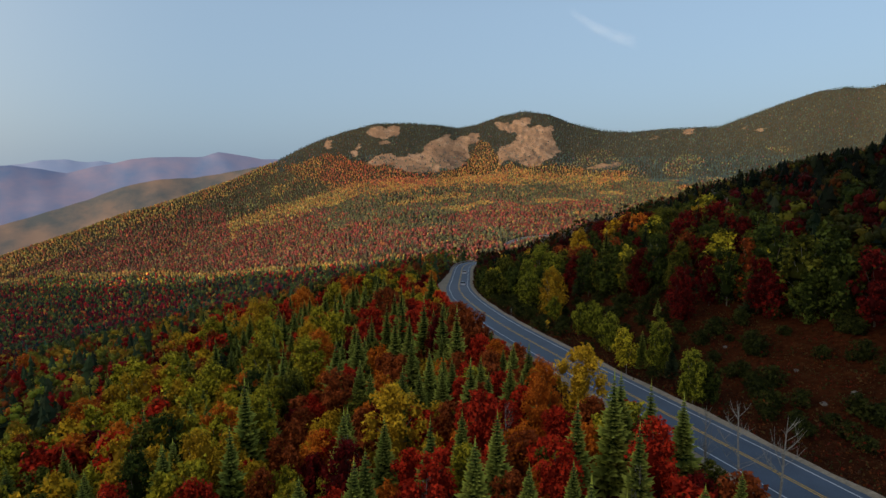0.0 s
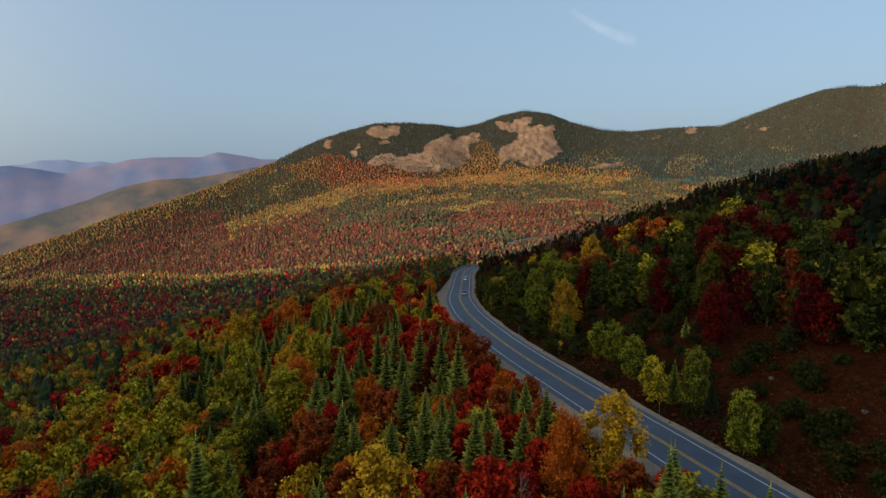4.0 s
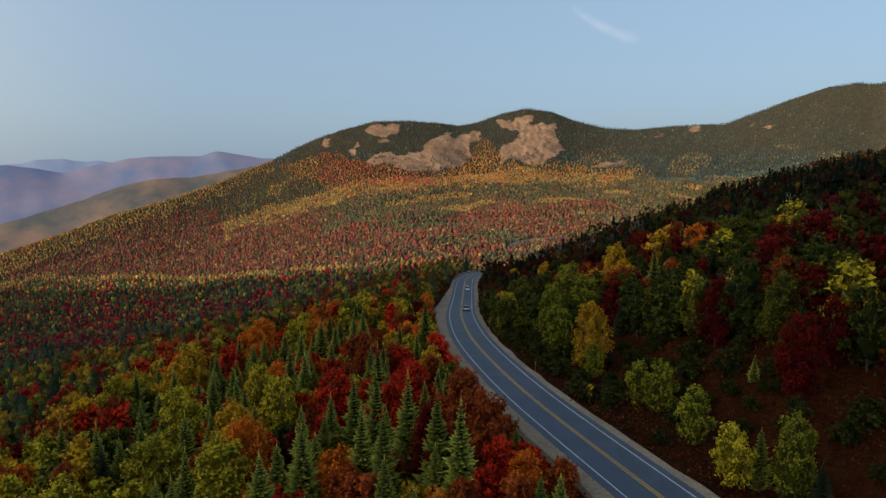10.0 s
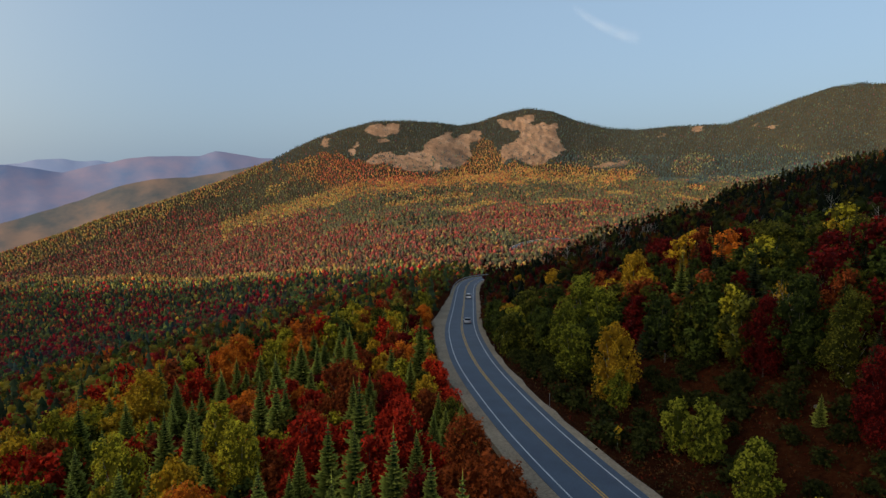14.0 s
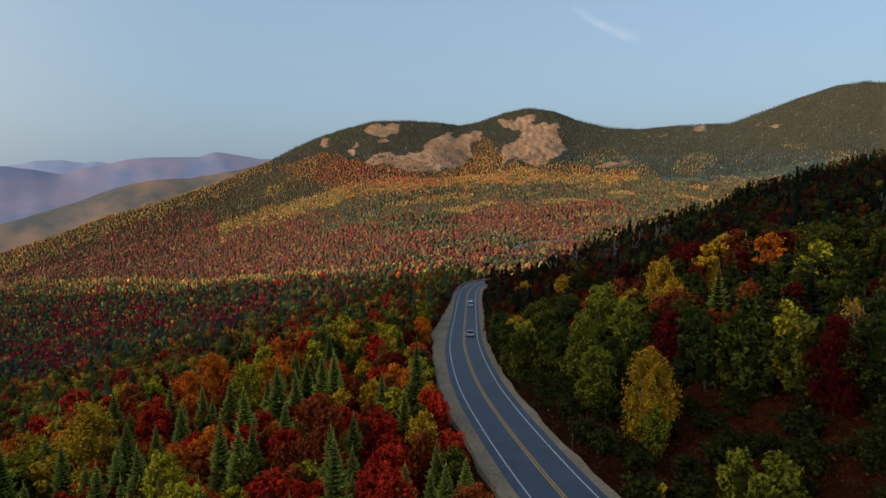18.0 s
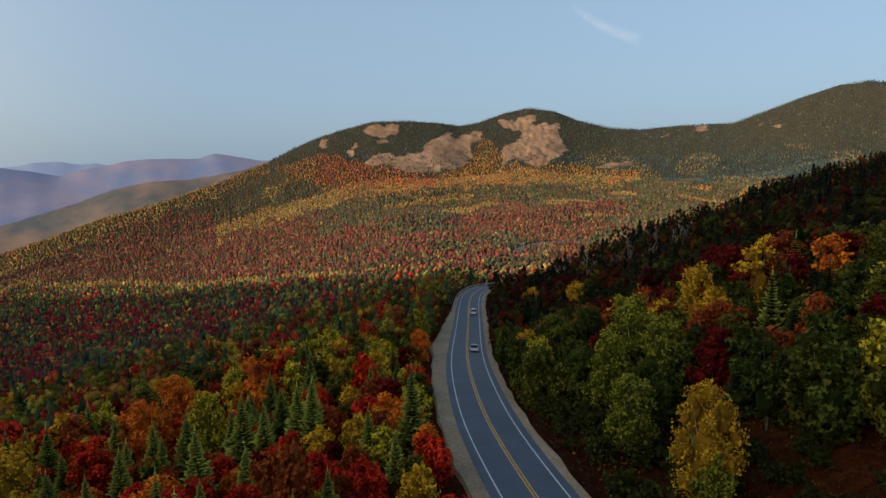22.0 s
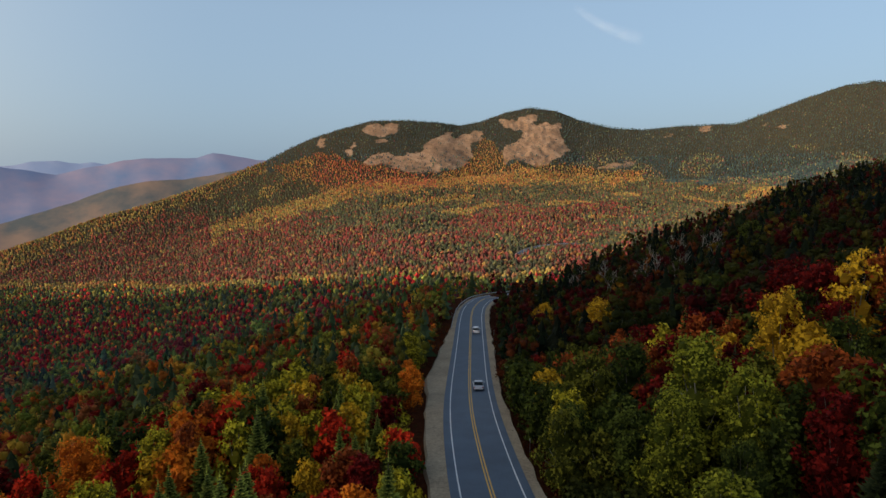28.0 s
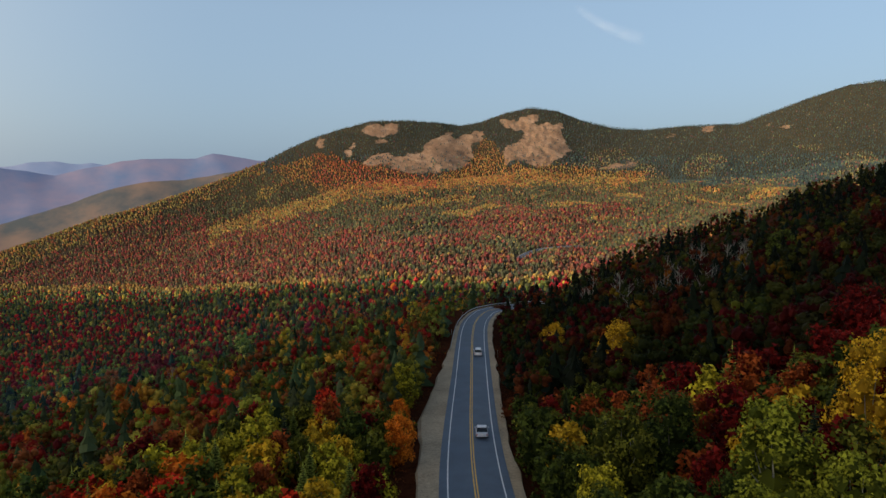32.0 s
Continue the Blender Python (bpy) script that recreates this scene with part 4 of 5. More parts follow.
# the forest near the flight: the nearest trees are things of their own
xs, ys, rng = scatter(-185, 130, 36, 345, 3.8, 11)
zs = land(xs, ys)
spots = []
for x, y, z in zip(xs, ys, zs):
    if (np.hypot(taken[:, 0] - x, taken[:, 1] - y) < taken[:, 2]).any() or not suits(x, y) or not in_view(np.array([x]), np.array([y]), np.array([z]), 13):
        continue
    f = np.clip(y / 138.0, 0, 1)
    ahead = y - 138.0 * f
    spots.append((math.hypot(x + 13 * f, max(0.0, ahead - 25) * 1.0), x, y, z))
spots.sort()
pr = random.Random(7)
for rank, (_, x, y, z) in enumerate(spots[:1050]):
    if 138 < y < 186 and 6 < clear_of_road(x, y)[0] < 24:  # open ground round the golden birch
        continue
    share = MIX[mix_at(x, y, z)]
    kind = KINDS[rng.choice(10, p=np.array(share) / sum(share))]
    base = 10.2 if x < float(road_x(y)) else 10.8 if x < float(road_x(y)) + 48 else 13.5
    u, d = clear_of_road(x, y)
    if 0 < u < 20 and 150 < y < 262:  # young aspens and ashes line the road
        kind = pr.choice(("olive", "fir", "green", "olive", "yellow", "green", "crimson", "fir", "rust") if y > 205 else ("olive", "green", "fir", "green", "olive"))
    most = 4.5 + 0.34 * (-u - 9) if u < 0 else 5.0 + 0.33 * max(0.0, u - 15) + (4.0 if y > 185 else 0.0)
    if mix_at(x, y, z) == "red_patch" and kind not in ("needle", "fir"):
        base *= 0.55
    plant(NAME_OF[kind], x, y, min(base * pr.uniform(0.78, 1.15), max(3.5, most * pr.uniform(0.8, 1.2))), pr, pr.uniform(0.85, 1.1), rank < 380)
for k in range(210):
    y = pr.uniform(70, 186)
    u = pr.uniform(12 if y < 140 else 9, 58 if y < 130 else 38 if y < 168 else 26)
    x = float(road_x(y)) + 1.07 * u
    if (np.hypot(taken[:, 0] - x, taken[:, 1] - y) > 2.5).all():
        plant("bush", x, y, pr.uniform(1.2, 3.2), pr, pr.uniform(0.9, 1.3))
rest = np.array([(x, y) for _, x, y, z in spots[1050:]])
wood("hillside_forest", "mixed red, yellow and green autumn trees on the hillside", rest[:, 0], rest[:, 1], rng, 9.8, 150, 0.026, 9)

xs, ys, rng = scatter(-700, 440, 60, 640, 6.4, 12)
zs = land(xs, ys)
keep = [(x, y) for x, y, z in zip(xs, ys, zs) if not (-185 < x < 130 and 36 < y < 345) and suits(x, y) and in_view(np.array([x]), np.array([y]), np.array([z]), 12)]
kx, ky = np.array(keep).T
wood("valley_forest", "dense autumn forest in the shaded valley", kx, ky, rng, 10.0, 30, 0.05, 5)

xs, ys, rng = scatter(-1500, 1500, 480, 2350, 5.7, 13)
zs = land(xs, ys)
dd, aa = np.hypot(xs - HUB_X, ys - HUB_Y), np.degrees(np.arctan2(xs - HUB_X, ys - HUB_Y))
ok = (aa > -46) & (aa < 33) & ~((ys < 640) & (xs > -700) & (xs < 440)) & (bareness(xs, ys, zs) < np.where((rng.random(len(xs)) < 0.06) | (rolling(xs, ys * 2 + zs, 9.0, 3.0) > 0.3), 2.0, 0.45))
ok &= dd < np.interp(aa, SKY[:, 0], SKY[:, 1]) * 1.02
for x, y, z in CENTRE[(CENTRE[:, 1] > 825) & (CENTRE[:, 0] < 110)]:
    ok &= np.hypot(xs - x, ys - y) > 7
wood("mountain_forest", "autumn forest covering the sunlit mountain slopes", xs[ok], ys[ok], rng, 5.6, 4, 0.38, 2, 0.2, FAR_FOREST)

# low shrubs on the verges, and undergrowth between the nearer trees
xs, ys, rng = scatter(-110, 80, 36, 300, 1.35, 21)
vx, vy, vt = [], [], []
for x, y in zip(xs, ys):
    u, d = clear_of_road(x, y)
    edge = float(np.interp(y, (90, 150, 215, 240, 275, 300), (7.4, 7.5, 8.6, 10.3, 8.2, 6.9)))
    if (u > 6.6 or -u > edge) and in_view(np.array([x]), np.array([y]), np.array([0.0]), 1) and rng.random() < (0.9 if d < 40 else 0.3):
        vx.append(x), vy.append(y)
        vt.append(0 if u < 0 else 1)
shrubs("undergrowth", "low red-brown shrubs, ferns and dry grass on the verges", np.array(vx), np.array(vy), np.array(vt), rng)


# ---- dead trees ----
SNAGS = [mesh_from("dead_tree", *bare_tree(np.random.default_rng(40 + k), h), PALE_BARK) for k, h in enumerate((9.0, 7.5, 11.0))]


def snag(x, y, tall, k, rng):
    ob = new("dead_tree", SNAGS[k % 3])
    s = tall / (9.0, 7.5, 11.0)[k % 3]
    ob.matrix_basis = pose(x, y, height(x, y), rng.uniform(-4, 4), rng.uniform(-4, 4), rng.uniform(0, 360)) @ Matrix.Diagonal((s, s, s, 1))
    return tagged(ob, "pale grey leafless dead tree among the forest", "dead tree", "dead trees of the forest")


sr = random.Random(17)
for k, (x, y, tall) in enumerate([(21.5, 57.5, 10), (24.5, 55.5, 9.5), (19.5, 60.5, 9), (-19, 68, 8), (0, 70, 8), (12, 55, 7), (-8, 58, 7), (-60, 72, 7), (60, 176, 13), (64, 205, 14), (37, 158, 12), (-120, 300, 11), (-104, 290, 12), (-112, 312, 10), (-60, 235, 10)]):
    snag(x, y, tall, k, sr)
for k in range(26):
    # a stand of dead trunks on the shoulder of the hill
    snag(22 + sr.uniform(-14, 34), 300 + sr.uniform(-16, 40), sr.uniform(9, 14), k, sr)


# ---- boulders in the clearing ----
rock, nt, bsdf = material("grey_granite")
n1 = noise_node(nt, 3.0, 8.0, 0.7)
c1 = ramp(nt, n1.outputs[0], [(0.3, (0.07, 0.06, 0.05)), (0.7, (0.2, 0.18, 0.155))])
nt.links.new(c1.outputs[0], bsdf.inputs["Base Color"])
bsdf.inputs["Roughness"].default_value = 0.9
bump(nt, bsdf, n1.outputs[0], 0.6, 0.08)
for k in range(8):
    bm = bmesh.new()
    bmesh.ops.create_icosphere(bm, subdivisions=2, radius=1.0)
    size = sr.uniform(0.3, 0.6)
    for v in bm.verts:
        d = 1 + 0.35 * noise.noise(v.co * 1.4 + Vector((k * 3.1, 0, 0)))
        v.co = Vector((v.co.x * d * size * 1.25, v.co.y * d * size, v.co.z * d * size * 0.65))
    y = sr.uniform(78, 150)
    u = sr.uniform(13, 36)
    x = float(road_x(y)) + u * 1.08
    me = bpy.data.meshes.new("boulder")
    bm.to_mesh(me)
    bm.free()
    me.materials.append(rock)
    ob = new("boulder", me)
    ob.matrix_basis = pose(x, y, height(x, y) + 0.12 * size, 0, 0, sr.uniform(0, 360))
    tagged(ob, "weathered grey granite boulder in the brown clearing", "boulder", "boulders of the clearing")


# ---- road furniture ----
def plain(name, colour, rough=0.5, metal=0.0, grain=12.0, wear=0.75):
    m, nt, bsdf = material(name)
    n = noise_node(nt, grain, 5.0, local=True)
    c = ramp(nt, n.outputs[0], [(0.3, tuple(v * wear for v in colour)), (0.7, colour)])
    nt.links.new(c.outputs[0], bsdf.inputs["Base Color"])
    bsdf.inputs["Roughness"].default_value, bsdf.inputs["Metallic"].default_value = rough, metal
    return m


STEEL = plain("galvanised_steel", (0.45, 0.46, 0.47), 0.45, 0.8)
SIGN_YELLOW = plain("yellow_sign_sheet", (0.85, 0.5, 0.02), 0.4, wear=0.92)
SIGN_BLACK = plain("black_sign_print", (0.015, 0.015, 0.015), 0.5)
REFLECTOR = plain("white_reflector", (0.85, 0.83, 0.78), 0.3)
WOOD_POST = plain("grey_timber_post", (0.22, 0.19, 0.16), 0.9)
WHITE_PAINT = plain("white_car_paint", (0.75, 0.76, 0.78), 0.25, wear=0.95)
SILVER_PAINT = plain("silver_car_paint", (0.62, 0.63, 0.66), 0.28, 0.35, wear=0.95)
DARK_GLASS = plain("dark_car_glass", (0.015, 0.018, 0.02), 0.06)
TYRE = plain("black_tyre_rubber", (0.02, 0.02, 0.02), 0.85)
ALLOY = plain("alloy_wheel", (0.5, 0.5, 0.52), 0.3, 0.9)
TAIL_RED = plain("red_lamp_lens", (0.45, 0.02, 0.02), 0.2)
LAMP_CLEAR = plain("clear_lamp_lens", (0.8, 0.8, 0.78), 0.15)
BLACK_TRIM = plain("black_plastic_trim", (0.03, 0.03, 0.032), 0.6)


def box(bm, x0, x1, y0, y1, z0, z1, bevel=0.0):
    r = bmesh.ops.create_cube(bm, size=1.0, matrix=Matrix.Translation(((x0 + x1) / 2, (y0 + y1) / 2, (z0 + z1) / 2)) @ Matrix.Diagonal((x1 - x0, y1 - y0, z1 - z0, 1)))
    if bevel:
        edges = list({e for v in r["verts"] for e in v.link_edges})
        bmesh.ops.bevel(bm, geom=edges, offset=bevel, segments=2, profile=0.5, affect="EDGES")
    return bm


def road_pose(y, off):
    i = int(np.abs(CENTRE[:len(np.arange(-150, 366, 4.0)), 1] - y).argmin())
    f = (y - CENTRE[i, 1]) / 4.0
    j = i + (1 if f > 0 else -1)
    c = CENTRE[i] + (CENTRE[j] - CENTRE[i]) * abs(f)
    p = c[:2] + NORMAL[i] * off
    return p[0], p[1], c[2], math.degrees(math.atan2(tang[i, 1], tang[i, 0])), i


def curve_sign():
    x, y = 8.9, 140.0
    e = new("warning_sign")
    tx, ty = tang[int(np.abs(CENTRE[:120, 1] - 140).argmin())]
    e.matrix_basis = pose(x, y, height(x, y), 0, 0, math.degrees(math.atan2(ty, tx)) - 90)
    tagged(e, "yellow diamond curve warning sign with speed plaque on steel post", "road sign")
    part("post", box(bmesh.new(), -0.035, 0.035, 0.0, 0.05, -0.4, 3.1), STEEL, e, "galvanised steel post")
    bm = box(bmesh.new(), -0.48, 0.48, -0.012, 0.0, -0.48, 0.48)
    bmesh.ops.rotate(bm, verts=bm.verts, cent=(0, 0, 0), matrix=Matrix.Rotation(radians(45), 3, "Y"))
    bmesh.ops.translate(bm, verts=bm.verts, vec=(0, -0.004, 2.55))
    panel = part("diamond_panel", bm, SIGN_YELLOW, e, "yellow diamond panel")
    bm = bmesh.new()
    # the arrow: shaft that bends to the right, and its head
    path = [(-0.12, -0.38), (-0.12, -0.05), (-0.08, 0.08), (0.02, 0.17), (0.1, 0.22)]
    for (x0, z0), (x1, z1) in zip(path, path[1:]):
        d = Vector((x1 - x0, 0, z1 - z0)).normalized()
        s = Vector((d.z, 0, -d.x)) * 0.06
        a, b = Vector((x0, -0.02, 2.55 + z0)) - d * 0.02, Vector((x1, -0.02, 2.55 + z1)) + d * 0.02
        bm.faces.new([bm.verts.new(v) for v in (a - s, b - s, b + s, a + s)])
    bm.faces.new([bm.verts.new(v) for v in ((0.02, -0.021, 2.55 + 0.33), (0.29, -0.021, 2.55 + 0.31), (0.16, -0.021, 2.55 + 0.08))])
    part("arrow", bm, SIGN_BLACK, panel, "black curve arrow")
    plaque = part("plaque", box(bmesh.new(), -0.38, 0.38, -0.016, -0.004, 1.2, 1.82), SIGN_YELLOW, e, "yellow advisory plaque")
    bm = bmesh.new()
    for x0, x1, z0, z1 in ((-0.25, -0.04, 1.46, 1.72), (0.04, 0.25, 1.46, 1.72), (-0.22, 0.22, 1.28, 1.38)):
        box(bm, x0, x1, -0.022, -0.017, z0, z1)
    part("print_bars", bm, SIGN_BLACK, plaque)
    for z in (2.2, 2.9, 1.5):
        bm = bmesh.new()
        bmesh.ops.create_cone(bm, cap_ends=True, segments=8, radius1=0.02, radius2=0.015, depth=0.012, matrix=Matrix.Translation((0, -0.027, z)) @ Matrix.Rotation(radians(90), 4, "X"))
        part("bolt", bm, STEEL, e)


curve_sign()


def delineator(y, off):
    x, yy, z, turn, _ = road_pose(y, off)
    e = new("delineator_post")
    e.matrix_basis = pose(x, yy, height(x, yy), 0, 0, turn - 90)
    tagged(e, "thin steel delineator post with white reflector on the road verge", "delineator", "delineators along the road")
    lift = max(0.0, z - height(x, yy))
    part("post", box(bmesh.new(), -0.03, 0.03, -0.012, 0.012, -0.3, 1.15 + lift), STEEL, e)
    bm = bmesh.new()
    bmesh.ops.create_cone(bm, cap_ends=True, segments=12, radius1=0.055, radius2=0.055, depth=0.02, matrix=Matrix.Translation((0, -0.022, 1.08 + lift)) @ Matrix.Rotation(radians(90), 4, "X"))
    part("reflector", bm, REFLECTOR, e, "round white reflector")


for y in (100, 150, 196, 242, 290):
    delineator(y, 6.6)
for y in (318, 352):
    delineator(y, -6.4)


def guard_rail():
    """Steel rail on timber posts round the outside of the bend."""
    n = len(np.arange(-150, 366, 4.0))
    rows = list(range(int(np.abs(CENTRE[:n, 1] - 296).argmin()), n + 26))
    e = new("guard_rail")
    i0 = rows[0]
    e.matrix_basis = pose(float(CENTRE[i0, 0]), float(CENTRE[i0, 1]), float(CENTRE[i0, 2]))
    tagged(e, "galvanised steel guard rail on posts round the bend", "guard rail")
    line = np.stack([CENTRE[rows, 0] - NORMAL[rows, 0] * 5.6, CENTRE[rows, 1] - NORMAL[rows, 1] * 5.6, CENTRE[rows, 2]], 1) - CENTRE[i0]
    prof = [(0.0, 0.42), (0.05, 0.48), (0.0, 0.55), (0.05, 0.62), (0.0, 0.7), (-0.02, 0.7), (-0.02, 0.42)]
    v = np.stack([np.stack([line[:, 0] + NORMAL[rows, 0] * a, line[:, 1] + NORMAL[rows, 1] * a, line[:, 2] + h], 1) for a, h in prof], 1)
    m, k = v.shape[:2]
    i = np.arange(m * k).reshape(m, k)
    f = np.stack([i[:-1, :], np.roll(i, -1, 1)[:-1, :], np.roll(i, -1, 1)[1:, :], i[1:, :]], -1).reshape(-1, 4)
    child("rail", mesh_from("rail", v.reshape(-1, 3), f, STEEL), e, "galvanised steel rail")
    bm = box(bmesh.new(), -0.09, 0.09, -0.08, 0.08, -1.2, 0.74, 0.01)
    me = bpy.data.meshes.new("post")
    bm.to_mesh(me)
    bm.free()
    me.materials.append(WOOD_POST)
    for q in range(0, len(rows), 1):
        p = child("post", me, e)
        p.location = line[q] - np.array([*NORMAL[rows[q]], 0]) * 0.13
        p.rotation_euler = (0, 0, math.atan2(tang[rows[q], 1], tang[rows[q], 0]))


guard_rail()


# ---- cars ----
def car_body(profile, width, tuck):
    """Body shell from a side outline of (length, height, half-width share)."""
    bm = bmesh.new()
    rings = []
    for y, lo, hi, share in profile:
        w = width / 2 * share
        ring = [(-w * 0.94, lo), (-w, lo + (hi - lo) * 0.35), (-w * 0.98, lo + (hi - lo) * 0.75), (-w * tuck, hi), (w * tuck, hi), (w * 0.98, lo + (hi - lo) * 0.75), (w, lo + (hi - lo) * 0.35), (w * 0.94, lo)]
        rings.append([bm.verts.new((x, y, z)) for x, z in ring])
    for a, b in zip(rings, rings[1:]):
        for k in range(8):
            bm.faces.new((a[k], a[(k + 1) % 8], b[(k + 1) % 8], b[k]))
    bm.faces.new(rings[0])
    bm.faces.new(rings[-1][::-1])
    bmesh.ops.recalc_face_normals(bm, faces=bm.faces)
    bmesh.ops.bevel(bm, geom=[e for e in bm.edges], offset=0.025, segments=1, affect="EDGES")
    return bm


def cabin(y0, y1, y2, y3, z0, z1, w0, w1, grow=0.0):
    bm = bmesh.new()
    a = [bm.verts.new(p) for p in ((-w0, y0, z0), (w0, y0, z0), (w0, y3, z0), (-w0, y3, z0))]
    b = [bm.verts.new(p) for p in ((-w1, y1, z1), (w1, y1, z1), (w1, y2, z1), (-w1, y2, z1))]
    bm.faces.new(a[::-1]), bm.faces.new(b)
    for k in range(4):
        bm.faces.new((a[k], a[(k + 1) % 4], b[(k + 1) % 4], b[k]))
    bmesh.ops.bevel(bm, geom=[e for e in bm.edges], offset=0.05, segments=2, affect="EDGES")
    return bm


def wheel(e, x, y, r):
    bm = bmesh.new()
    bmesh.ops.create_cone(bm, cap_ends=True, segments=24, radius1=r, radius2=r, depth=0.24, matrix=Matrix.Translation((x, y, r)) @ Matrix.Rotation(radians(90), 4, "Y"))
    bmesh.ops.bevel(bm, geom=[g for g in bm.edges if len(g.link_faces) == 2 and max(len(f.verts) for f in g.link_faces) > 4], offset=0.04, segments=2, affect="EDGES")
    t = part("tyre", bm, TYRE, e)
    bm = bmesh.new()
    s = 1 if x > 0 else -1
    bmesh.ops.create_cone(bm, cap_ends=True, segments=16, radius1=r * 0.62, radius2=r * 0.5, depth=0.05, matrix=Matrix.Translation((x + s * 0.125, y, r)) @ Matrix.Rotation(radians(90) * s, 4, "Y"))
    part("rim", bm, ALLOY, t)


def car(name, label, y, off, length, width, tall, paint, boxy):
    x, yy, z, turn, _ = road_pose(y, off)
    e = new(name)
    e.matrix_basis = pose(x, yy, z + 0.045, -math.degrees(math.atan2(float(road_z(y - 5) - road_z(y + 5)), 10.0)), 0, turn - 90)
    tagged(e, label, "car")
    h, belt = length / 2, tall * 0.56
    rear = belt + 0.02
    prof = [(-h, 0.42, rear - 0.12, 0.9), (-h + 0.12, 0.3, rear, 0.96), (-h * 0.55, 0.24, rear + 0.02, 1.0), (h * 0.3, 0.24, belt, 1.0), (h * 0.72, 0.26, belt - 0.08, 0.98), (h - 0.15, 0.3, belt - 0.2, 0.9), (h, 0.4, belt - 0.38, 0.8)]
    part("body", car_body(prof, width, 0.9), paint, e)
    back = (-h + 0.08, -h + 0.35) if boxy else (-h + 0.55, -h + 1.35)
    part("cabin_glass", cabin(back[0], back[1], h * 0.1, h * 0.46, belt - 0.05, tall - 0.07, width * 0.45, width * 0.385), DARK_GLASS, e, "dark tinted windows")
    roof = part("roof", cabin(back[1] - 0.12, back[1] - 0.02, h * 0.08, h * 0.14, tall - 0.11, tall - 0.02, width * 0.4, width * 0.36), paint, e)
    if boxy:
        for s in (-1, 1):
            part("roof_rail", box(bmesh.new(), s * width * 0.33 - 0.02, s * width * 0.33 + 0.02, back[1], h * 0.05, tall - 0.03, tall + 0.04, 0.01), BLACK_TRIM, roof)
    for s in (-1, 1):
        # pillars from belt to roof
        for y0, y1 in ((back[0] + 0.02, back[1] + 0.02), (-h * 0.35, -h * 0.3), (h * 0.4, h * 0.09)):
            a, b = Vector((s * width * 0.455, y0, belt - 0.03)), Vector((s * width * 0.39, y1, tall - 0.08))
            bm = bmesh.new()
            c = [bm.verts.new(a + Vector((0, d, 0))) for d in (-0.06, 0.06)] + [bm.verts.new(b + Vector((0, d, 0))) for d in (0.05, -0.05)]
            g = bm.faces.new(c)
            bmesh.ops.solidify(bm, geom=[g], thickness=0.03)
            part("pillar", bm, paint, e)
        part("tail_lamp", box(bmesh.new(), s * width * 0.4 - 0.13, s * width * 0.4 + 0.07, -h - 0.015, -h + 0.2, rear - 0.34, rear - 0.12, 0.02), TAIL_RED, e, "red tail lamp")
        part("head_lamp", box(bmesh.new(), s * width * 0.34 - 0.16, s * width * 0.34 + 0.12, h - 0.24, h - 0.02, belt - 0.46, belt - 0.32, 0.02), LAMP_CLEAR, e, "clear headlamp")
        part("mirror", box(bmesh.new(), s * width * 0.55 - 0.1, s * width * 0.55 + 0.1, h * 0.33, h * 0.33 + 0.1, belt, belt + 0.16, 0.03), paint, e)
        wheel(e, s * (width / 2 - 0.12), h * 0.62, tall * 0.2)
        wheel(e, s * (width / 2 - 0.12), -h * 0.6, tall * 0.2)
    part("rear_bumper", box(bmesh.new(), -width * 0.43, width * 0.43, -h - 0.06, -h + 0.15, 0.32, 0.58, 0.04), paint, e)
    part("number_plate", box(bmesh.new(), -0.16, 0.16, -h - 0.075, -h - 0.055, 0.62, 0.76), REFLECTOR, e, "blank pale plate")


car("estate_car", "white sport utility car with roof rails driving on the road", 290, 1.6, 4.9, 1.98, 1.8, WHITE_PAINT, True)
car("saloon_car", "silver-white saloon car on the asphalt road", 229, 1.6, 4.8, 1.88, 1.5, SILVER_PAINT, False)


# ---- distant ranges, with distance haze in their colour and glow ----
def bearing(a, d):
    return HUB_X + d * math.sin(radians(a)), HUB_Y + d * math.cos(radians(a))


def far_range(name, label, tops, dist, depth, low, mat, seed):
    """A ridge with gullied flanks: tops are (bearing, height)."""
    rng = np.random.default_rng(seed)
    tops = np.array(tops)
    az = np.arange(tops[0, 0], tops[-1, 0] + 0.01, 0.2)
    ridge = np.interp(az, tops[:, 0], tops[:, 1])
    crest = 8.0 + 0.8 * np.sin(az * 3.1)
    rows, cols = 22, len(az)
    v = []
    for r in range(rows):
        q = r / (rows - 1)
        d = dist - depth * q
        gx, gy = HUB_X + d * np.sin(np.radians(az)), HUB_Y + d * np.cos(np.radians(az))
        relief = rolling(gx, gy, 420.0, seed) * 22 + rolling(gx, gy, 150.0, seed + 2) * 6
        wide = 1 + 2 * int(45 * q)
        soft = np.convolve(np.pad(ridge, wide // 2, mode="edge"), np.ones(wide) / wide, "valid")
        z = low + (soft - low) * (1 - q) ** 1.15 + crest + relief * math.sin(math.pi * q)
        v.append(np.stack([HUB_X + d * np.sin(np.radians(az)), HUB_Y + d * np.cos(np.radians(az)), z], 1))
    v = np.concatenate(v)
    i = np.arange(rows * cols).reshape(rows, cols)
    f = np.stack([i[:-1, :-1], i[1:, :-1], i[1:, 1:], i[:-1, 1:]], -1).reshape(-1, 4)
    return tagged(new(name, mesh_from(name, v, f, mat, True)), label, "mountain range", kind="structure")


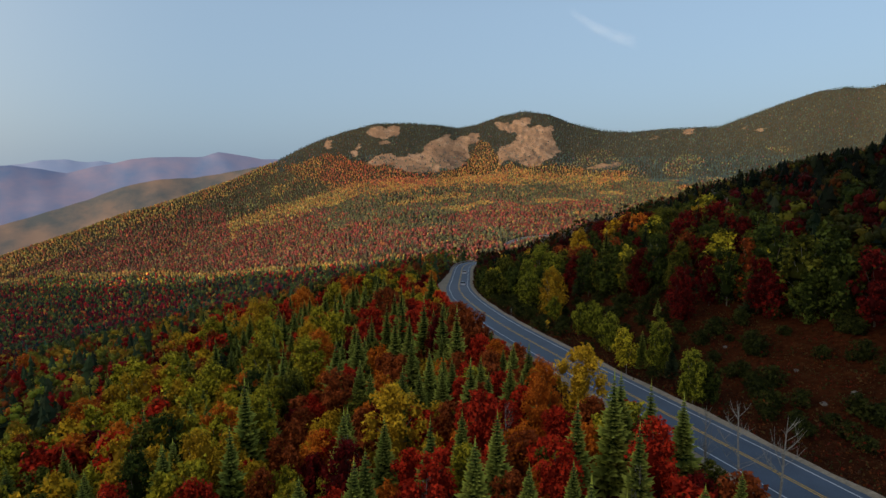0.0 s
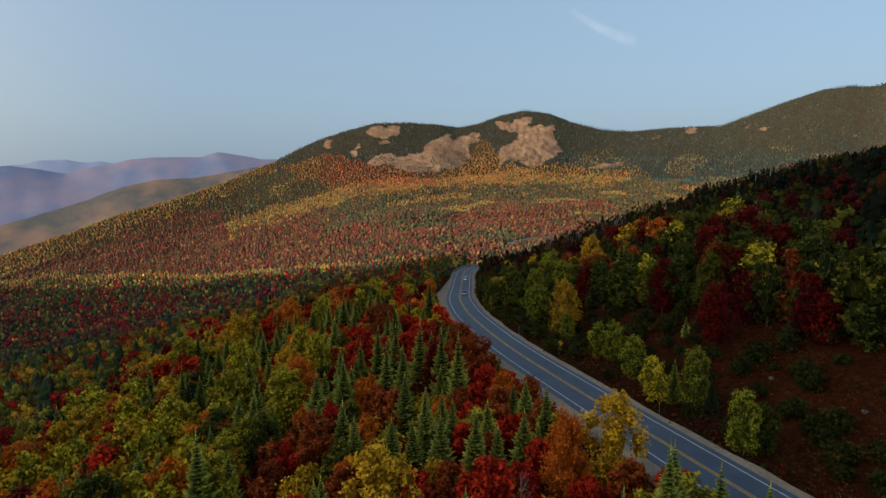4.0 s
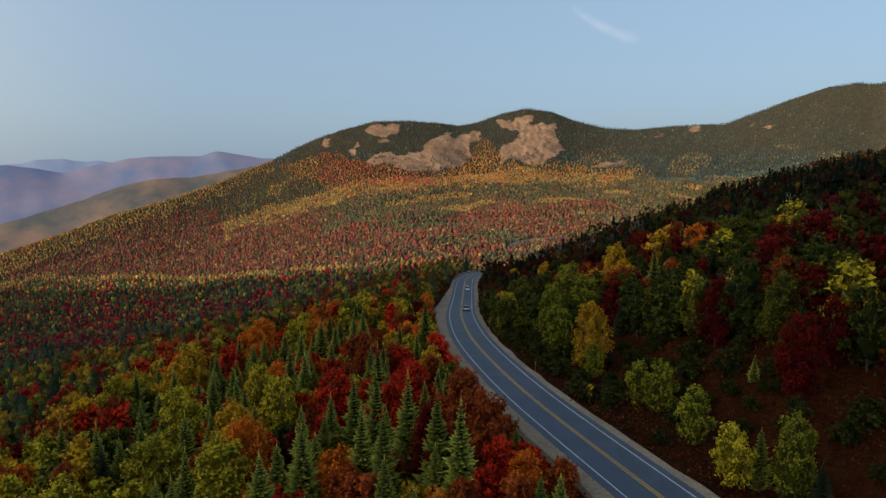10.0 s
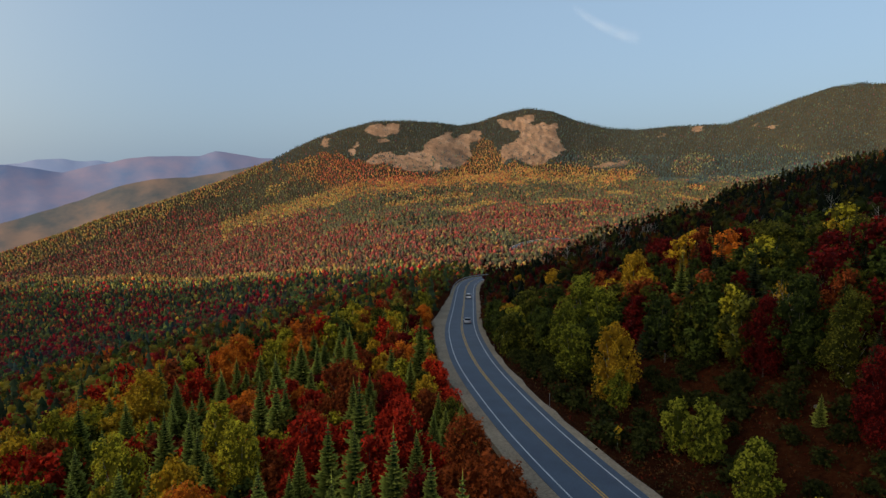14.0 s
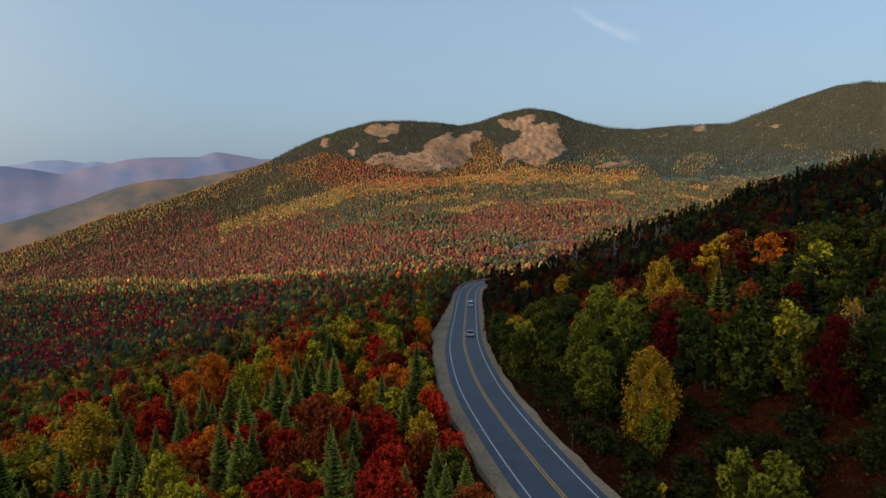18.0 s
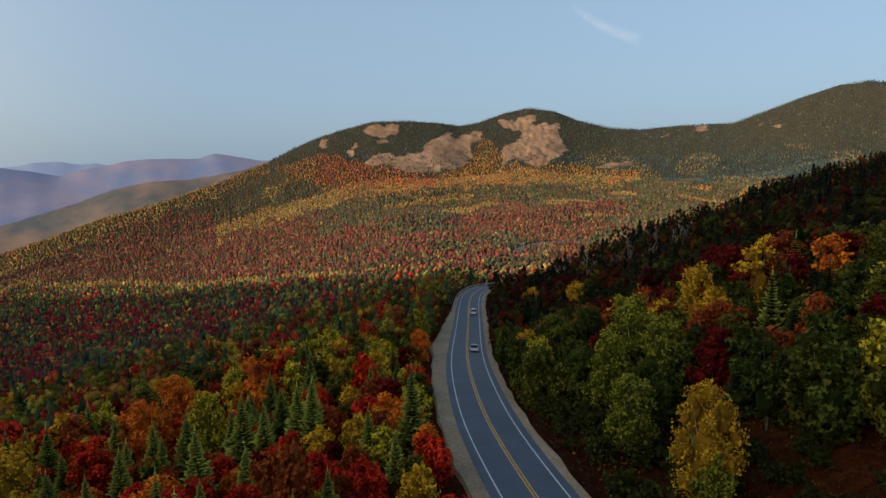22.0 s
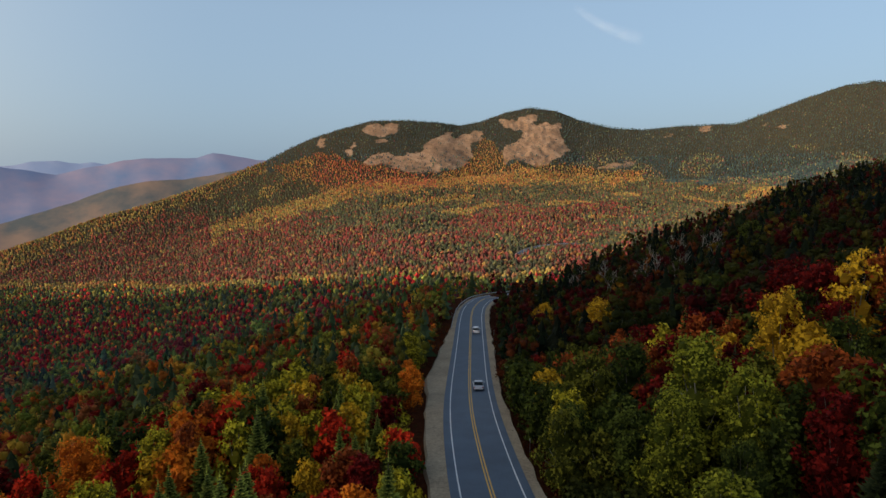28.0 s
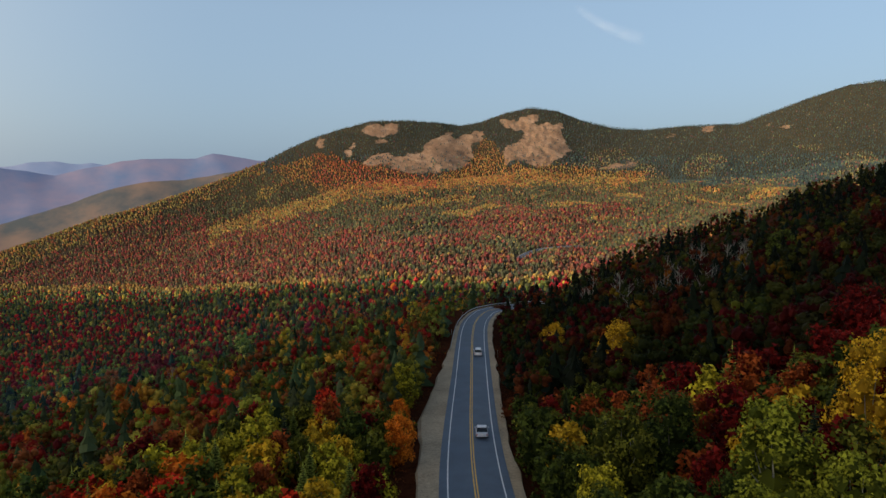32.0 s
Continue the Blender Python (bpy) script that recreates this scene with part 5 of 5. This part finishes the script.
# air haze is put into the base colour and a faint emission
def painted_haze_material(name, low, high, size, glow):
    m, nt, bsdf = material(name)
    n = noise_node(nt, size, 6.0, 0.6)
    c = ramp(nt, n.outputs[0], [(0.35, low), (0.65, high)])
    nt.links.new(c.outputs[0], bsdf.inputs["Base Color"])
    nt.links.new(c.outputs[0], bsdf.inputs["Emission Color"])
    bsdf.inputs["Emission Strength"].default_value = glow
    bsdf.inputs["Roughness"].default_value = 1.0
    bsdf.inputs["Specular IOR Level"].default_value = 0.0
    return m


FAR_BLUE = painted_haze_material("far_blue_range", (0.17, 0.21, 0.31), (0.22, 0.24, 0.33), 0.004, 0.66)
MID_BLUE = painted_haze_material("distant_violet_range", (0.09, 0.13, 0.22), (0.175, 0.155, 0.21), 0.0032, 0.6)
MID_TAN = painted_haze_material("hazy_autumn_ridge", (0.075, 0.085, 0.09), (0.18, 0.13, 0.105), 0.007, 0.3)
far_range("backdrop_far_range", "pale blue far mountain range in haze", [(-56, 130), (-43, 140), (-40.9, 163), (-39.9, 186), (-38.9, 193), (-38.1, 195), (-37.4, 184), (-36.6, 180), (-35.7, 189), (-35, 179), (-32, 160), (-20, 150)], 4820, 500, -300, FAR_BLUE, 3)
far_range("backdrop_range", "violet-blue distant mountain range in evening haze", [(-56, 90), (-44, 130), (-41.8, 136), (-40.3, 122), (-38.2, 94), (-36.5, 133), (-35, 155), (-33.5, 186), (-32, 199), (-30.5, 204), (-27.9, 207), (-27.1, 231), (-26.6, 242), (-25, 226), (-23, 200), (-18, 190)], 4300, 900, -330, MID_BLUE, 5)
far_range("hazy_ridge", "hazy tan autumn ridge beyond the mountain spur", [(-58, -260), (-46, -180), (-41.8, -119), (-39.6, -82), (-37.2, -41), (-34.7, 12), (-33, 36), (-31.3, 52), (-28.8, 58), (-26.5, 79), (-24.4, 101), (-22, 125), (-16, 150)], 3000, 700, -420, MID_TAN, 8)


# ---- wisp of high cloud ----
wisp, nt, bsdf = material("thin_cirrus")
n1 = noise_node(nt, 0.012, 5.0, 0.6)
uvn = nt.nodes.new("ShaderNodeAttribute")
uvn.attribute_name = "veil"
c1 = ramp(nt, n1.outputs[0], [(0.3, (0.2, 0.2, 0.2)), (0.7, (1, 1, 1))])
mul = nt.nodes.new("ShaderNodeMath")
mul.operation = "MULTIPLY"
nt.links.new(uvn.outputs["Fac"], mul.inputs[0])
nt.links.new(c1.outputs[0], mul.inputs[1])
nt.links.new(mul.outputs[0], bsdf.inputs["Alpha"])
bsdf.inputs["Base Color"].default_value = (0.8, 0.8, 0.82, 1)
# the cloud's sunlit white comes from a glow in the material
bsdf.inputs["Emission Color"].default_value = (0.62, 0.66, 0.72, 1)
bsdf.inputs["Emission Strength"].default_value = 0.8
v, veil = [], []
for k in range(25):
    q = k / 24
    a, el = 5.3 + 5.9 * q, 15.2 - 2.9 * q - 0.4 * math.sin(3 * q)
    for s in range(7):
        w = (s - 3) / 3
        e2 = el + w * (0.4 + 0.3 * q)
        x, y = bearing(a, 4700)
        v.append((x, y, HUB_Z + 4700 * math.tan(radians(e2))))
        veil.append(0.11 * (1 - w * w) * math.sin(math.pi * min(1, 0.04 + 0.96 * q)) ** 0.7)
i = np.arange(25 * 7).reshape(25, 7)
f = np.stack([i[:-1, :-1], i[1:, :-1], i[1:, 1:], i[:-1, 1:]], -1).reshape(-1, 4)
me = mesh_from("backdrop_cirrus", np.array(v), f, wisp, True)
me.attributes.new("veil", "FLOAT", "POINT").data.foreach_set("value", np.array(veil, np.float32))
cloud = tagged(new("backdrop_cirrus", me), "thin white wisp of cirrus cloud in blue sky", "cloud", kind="structure")
cloud.visible_shadow = False
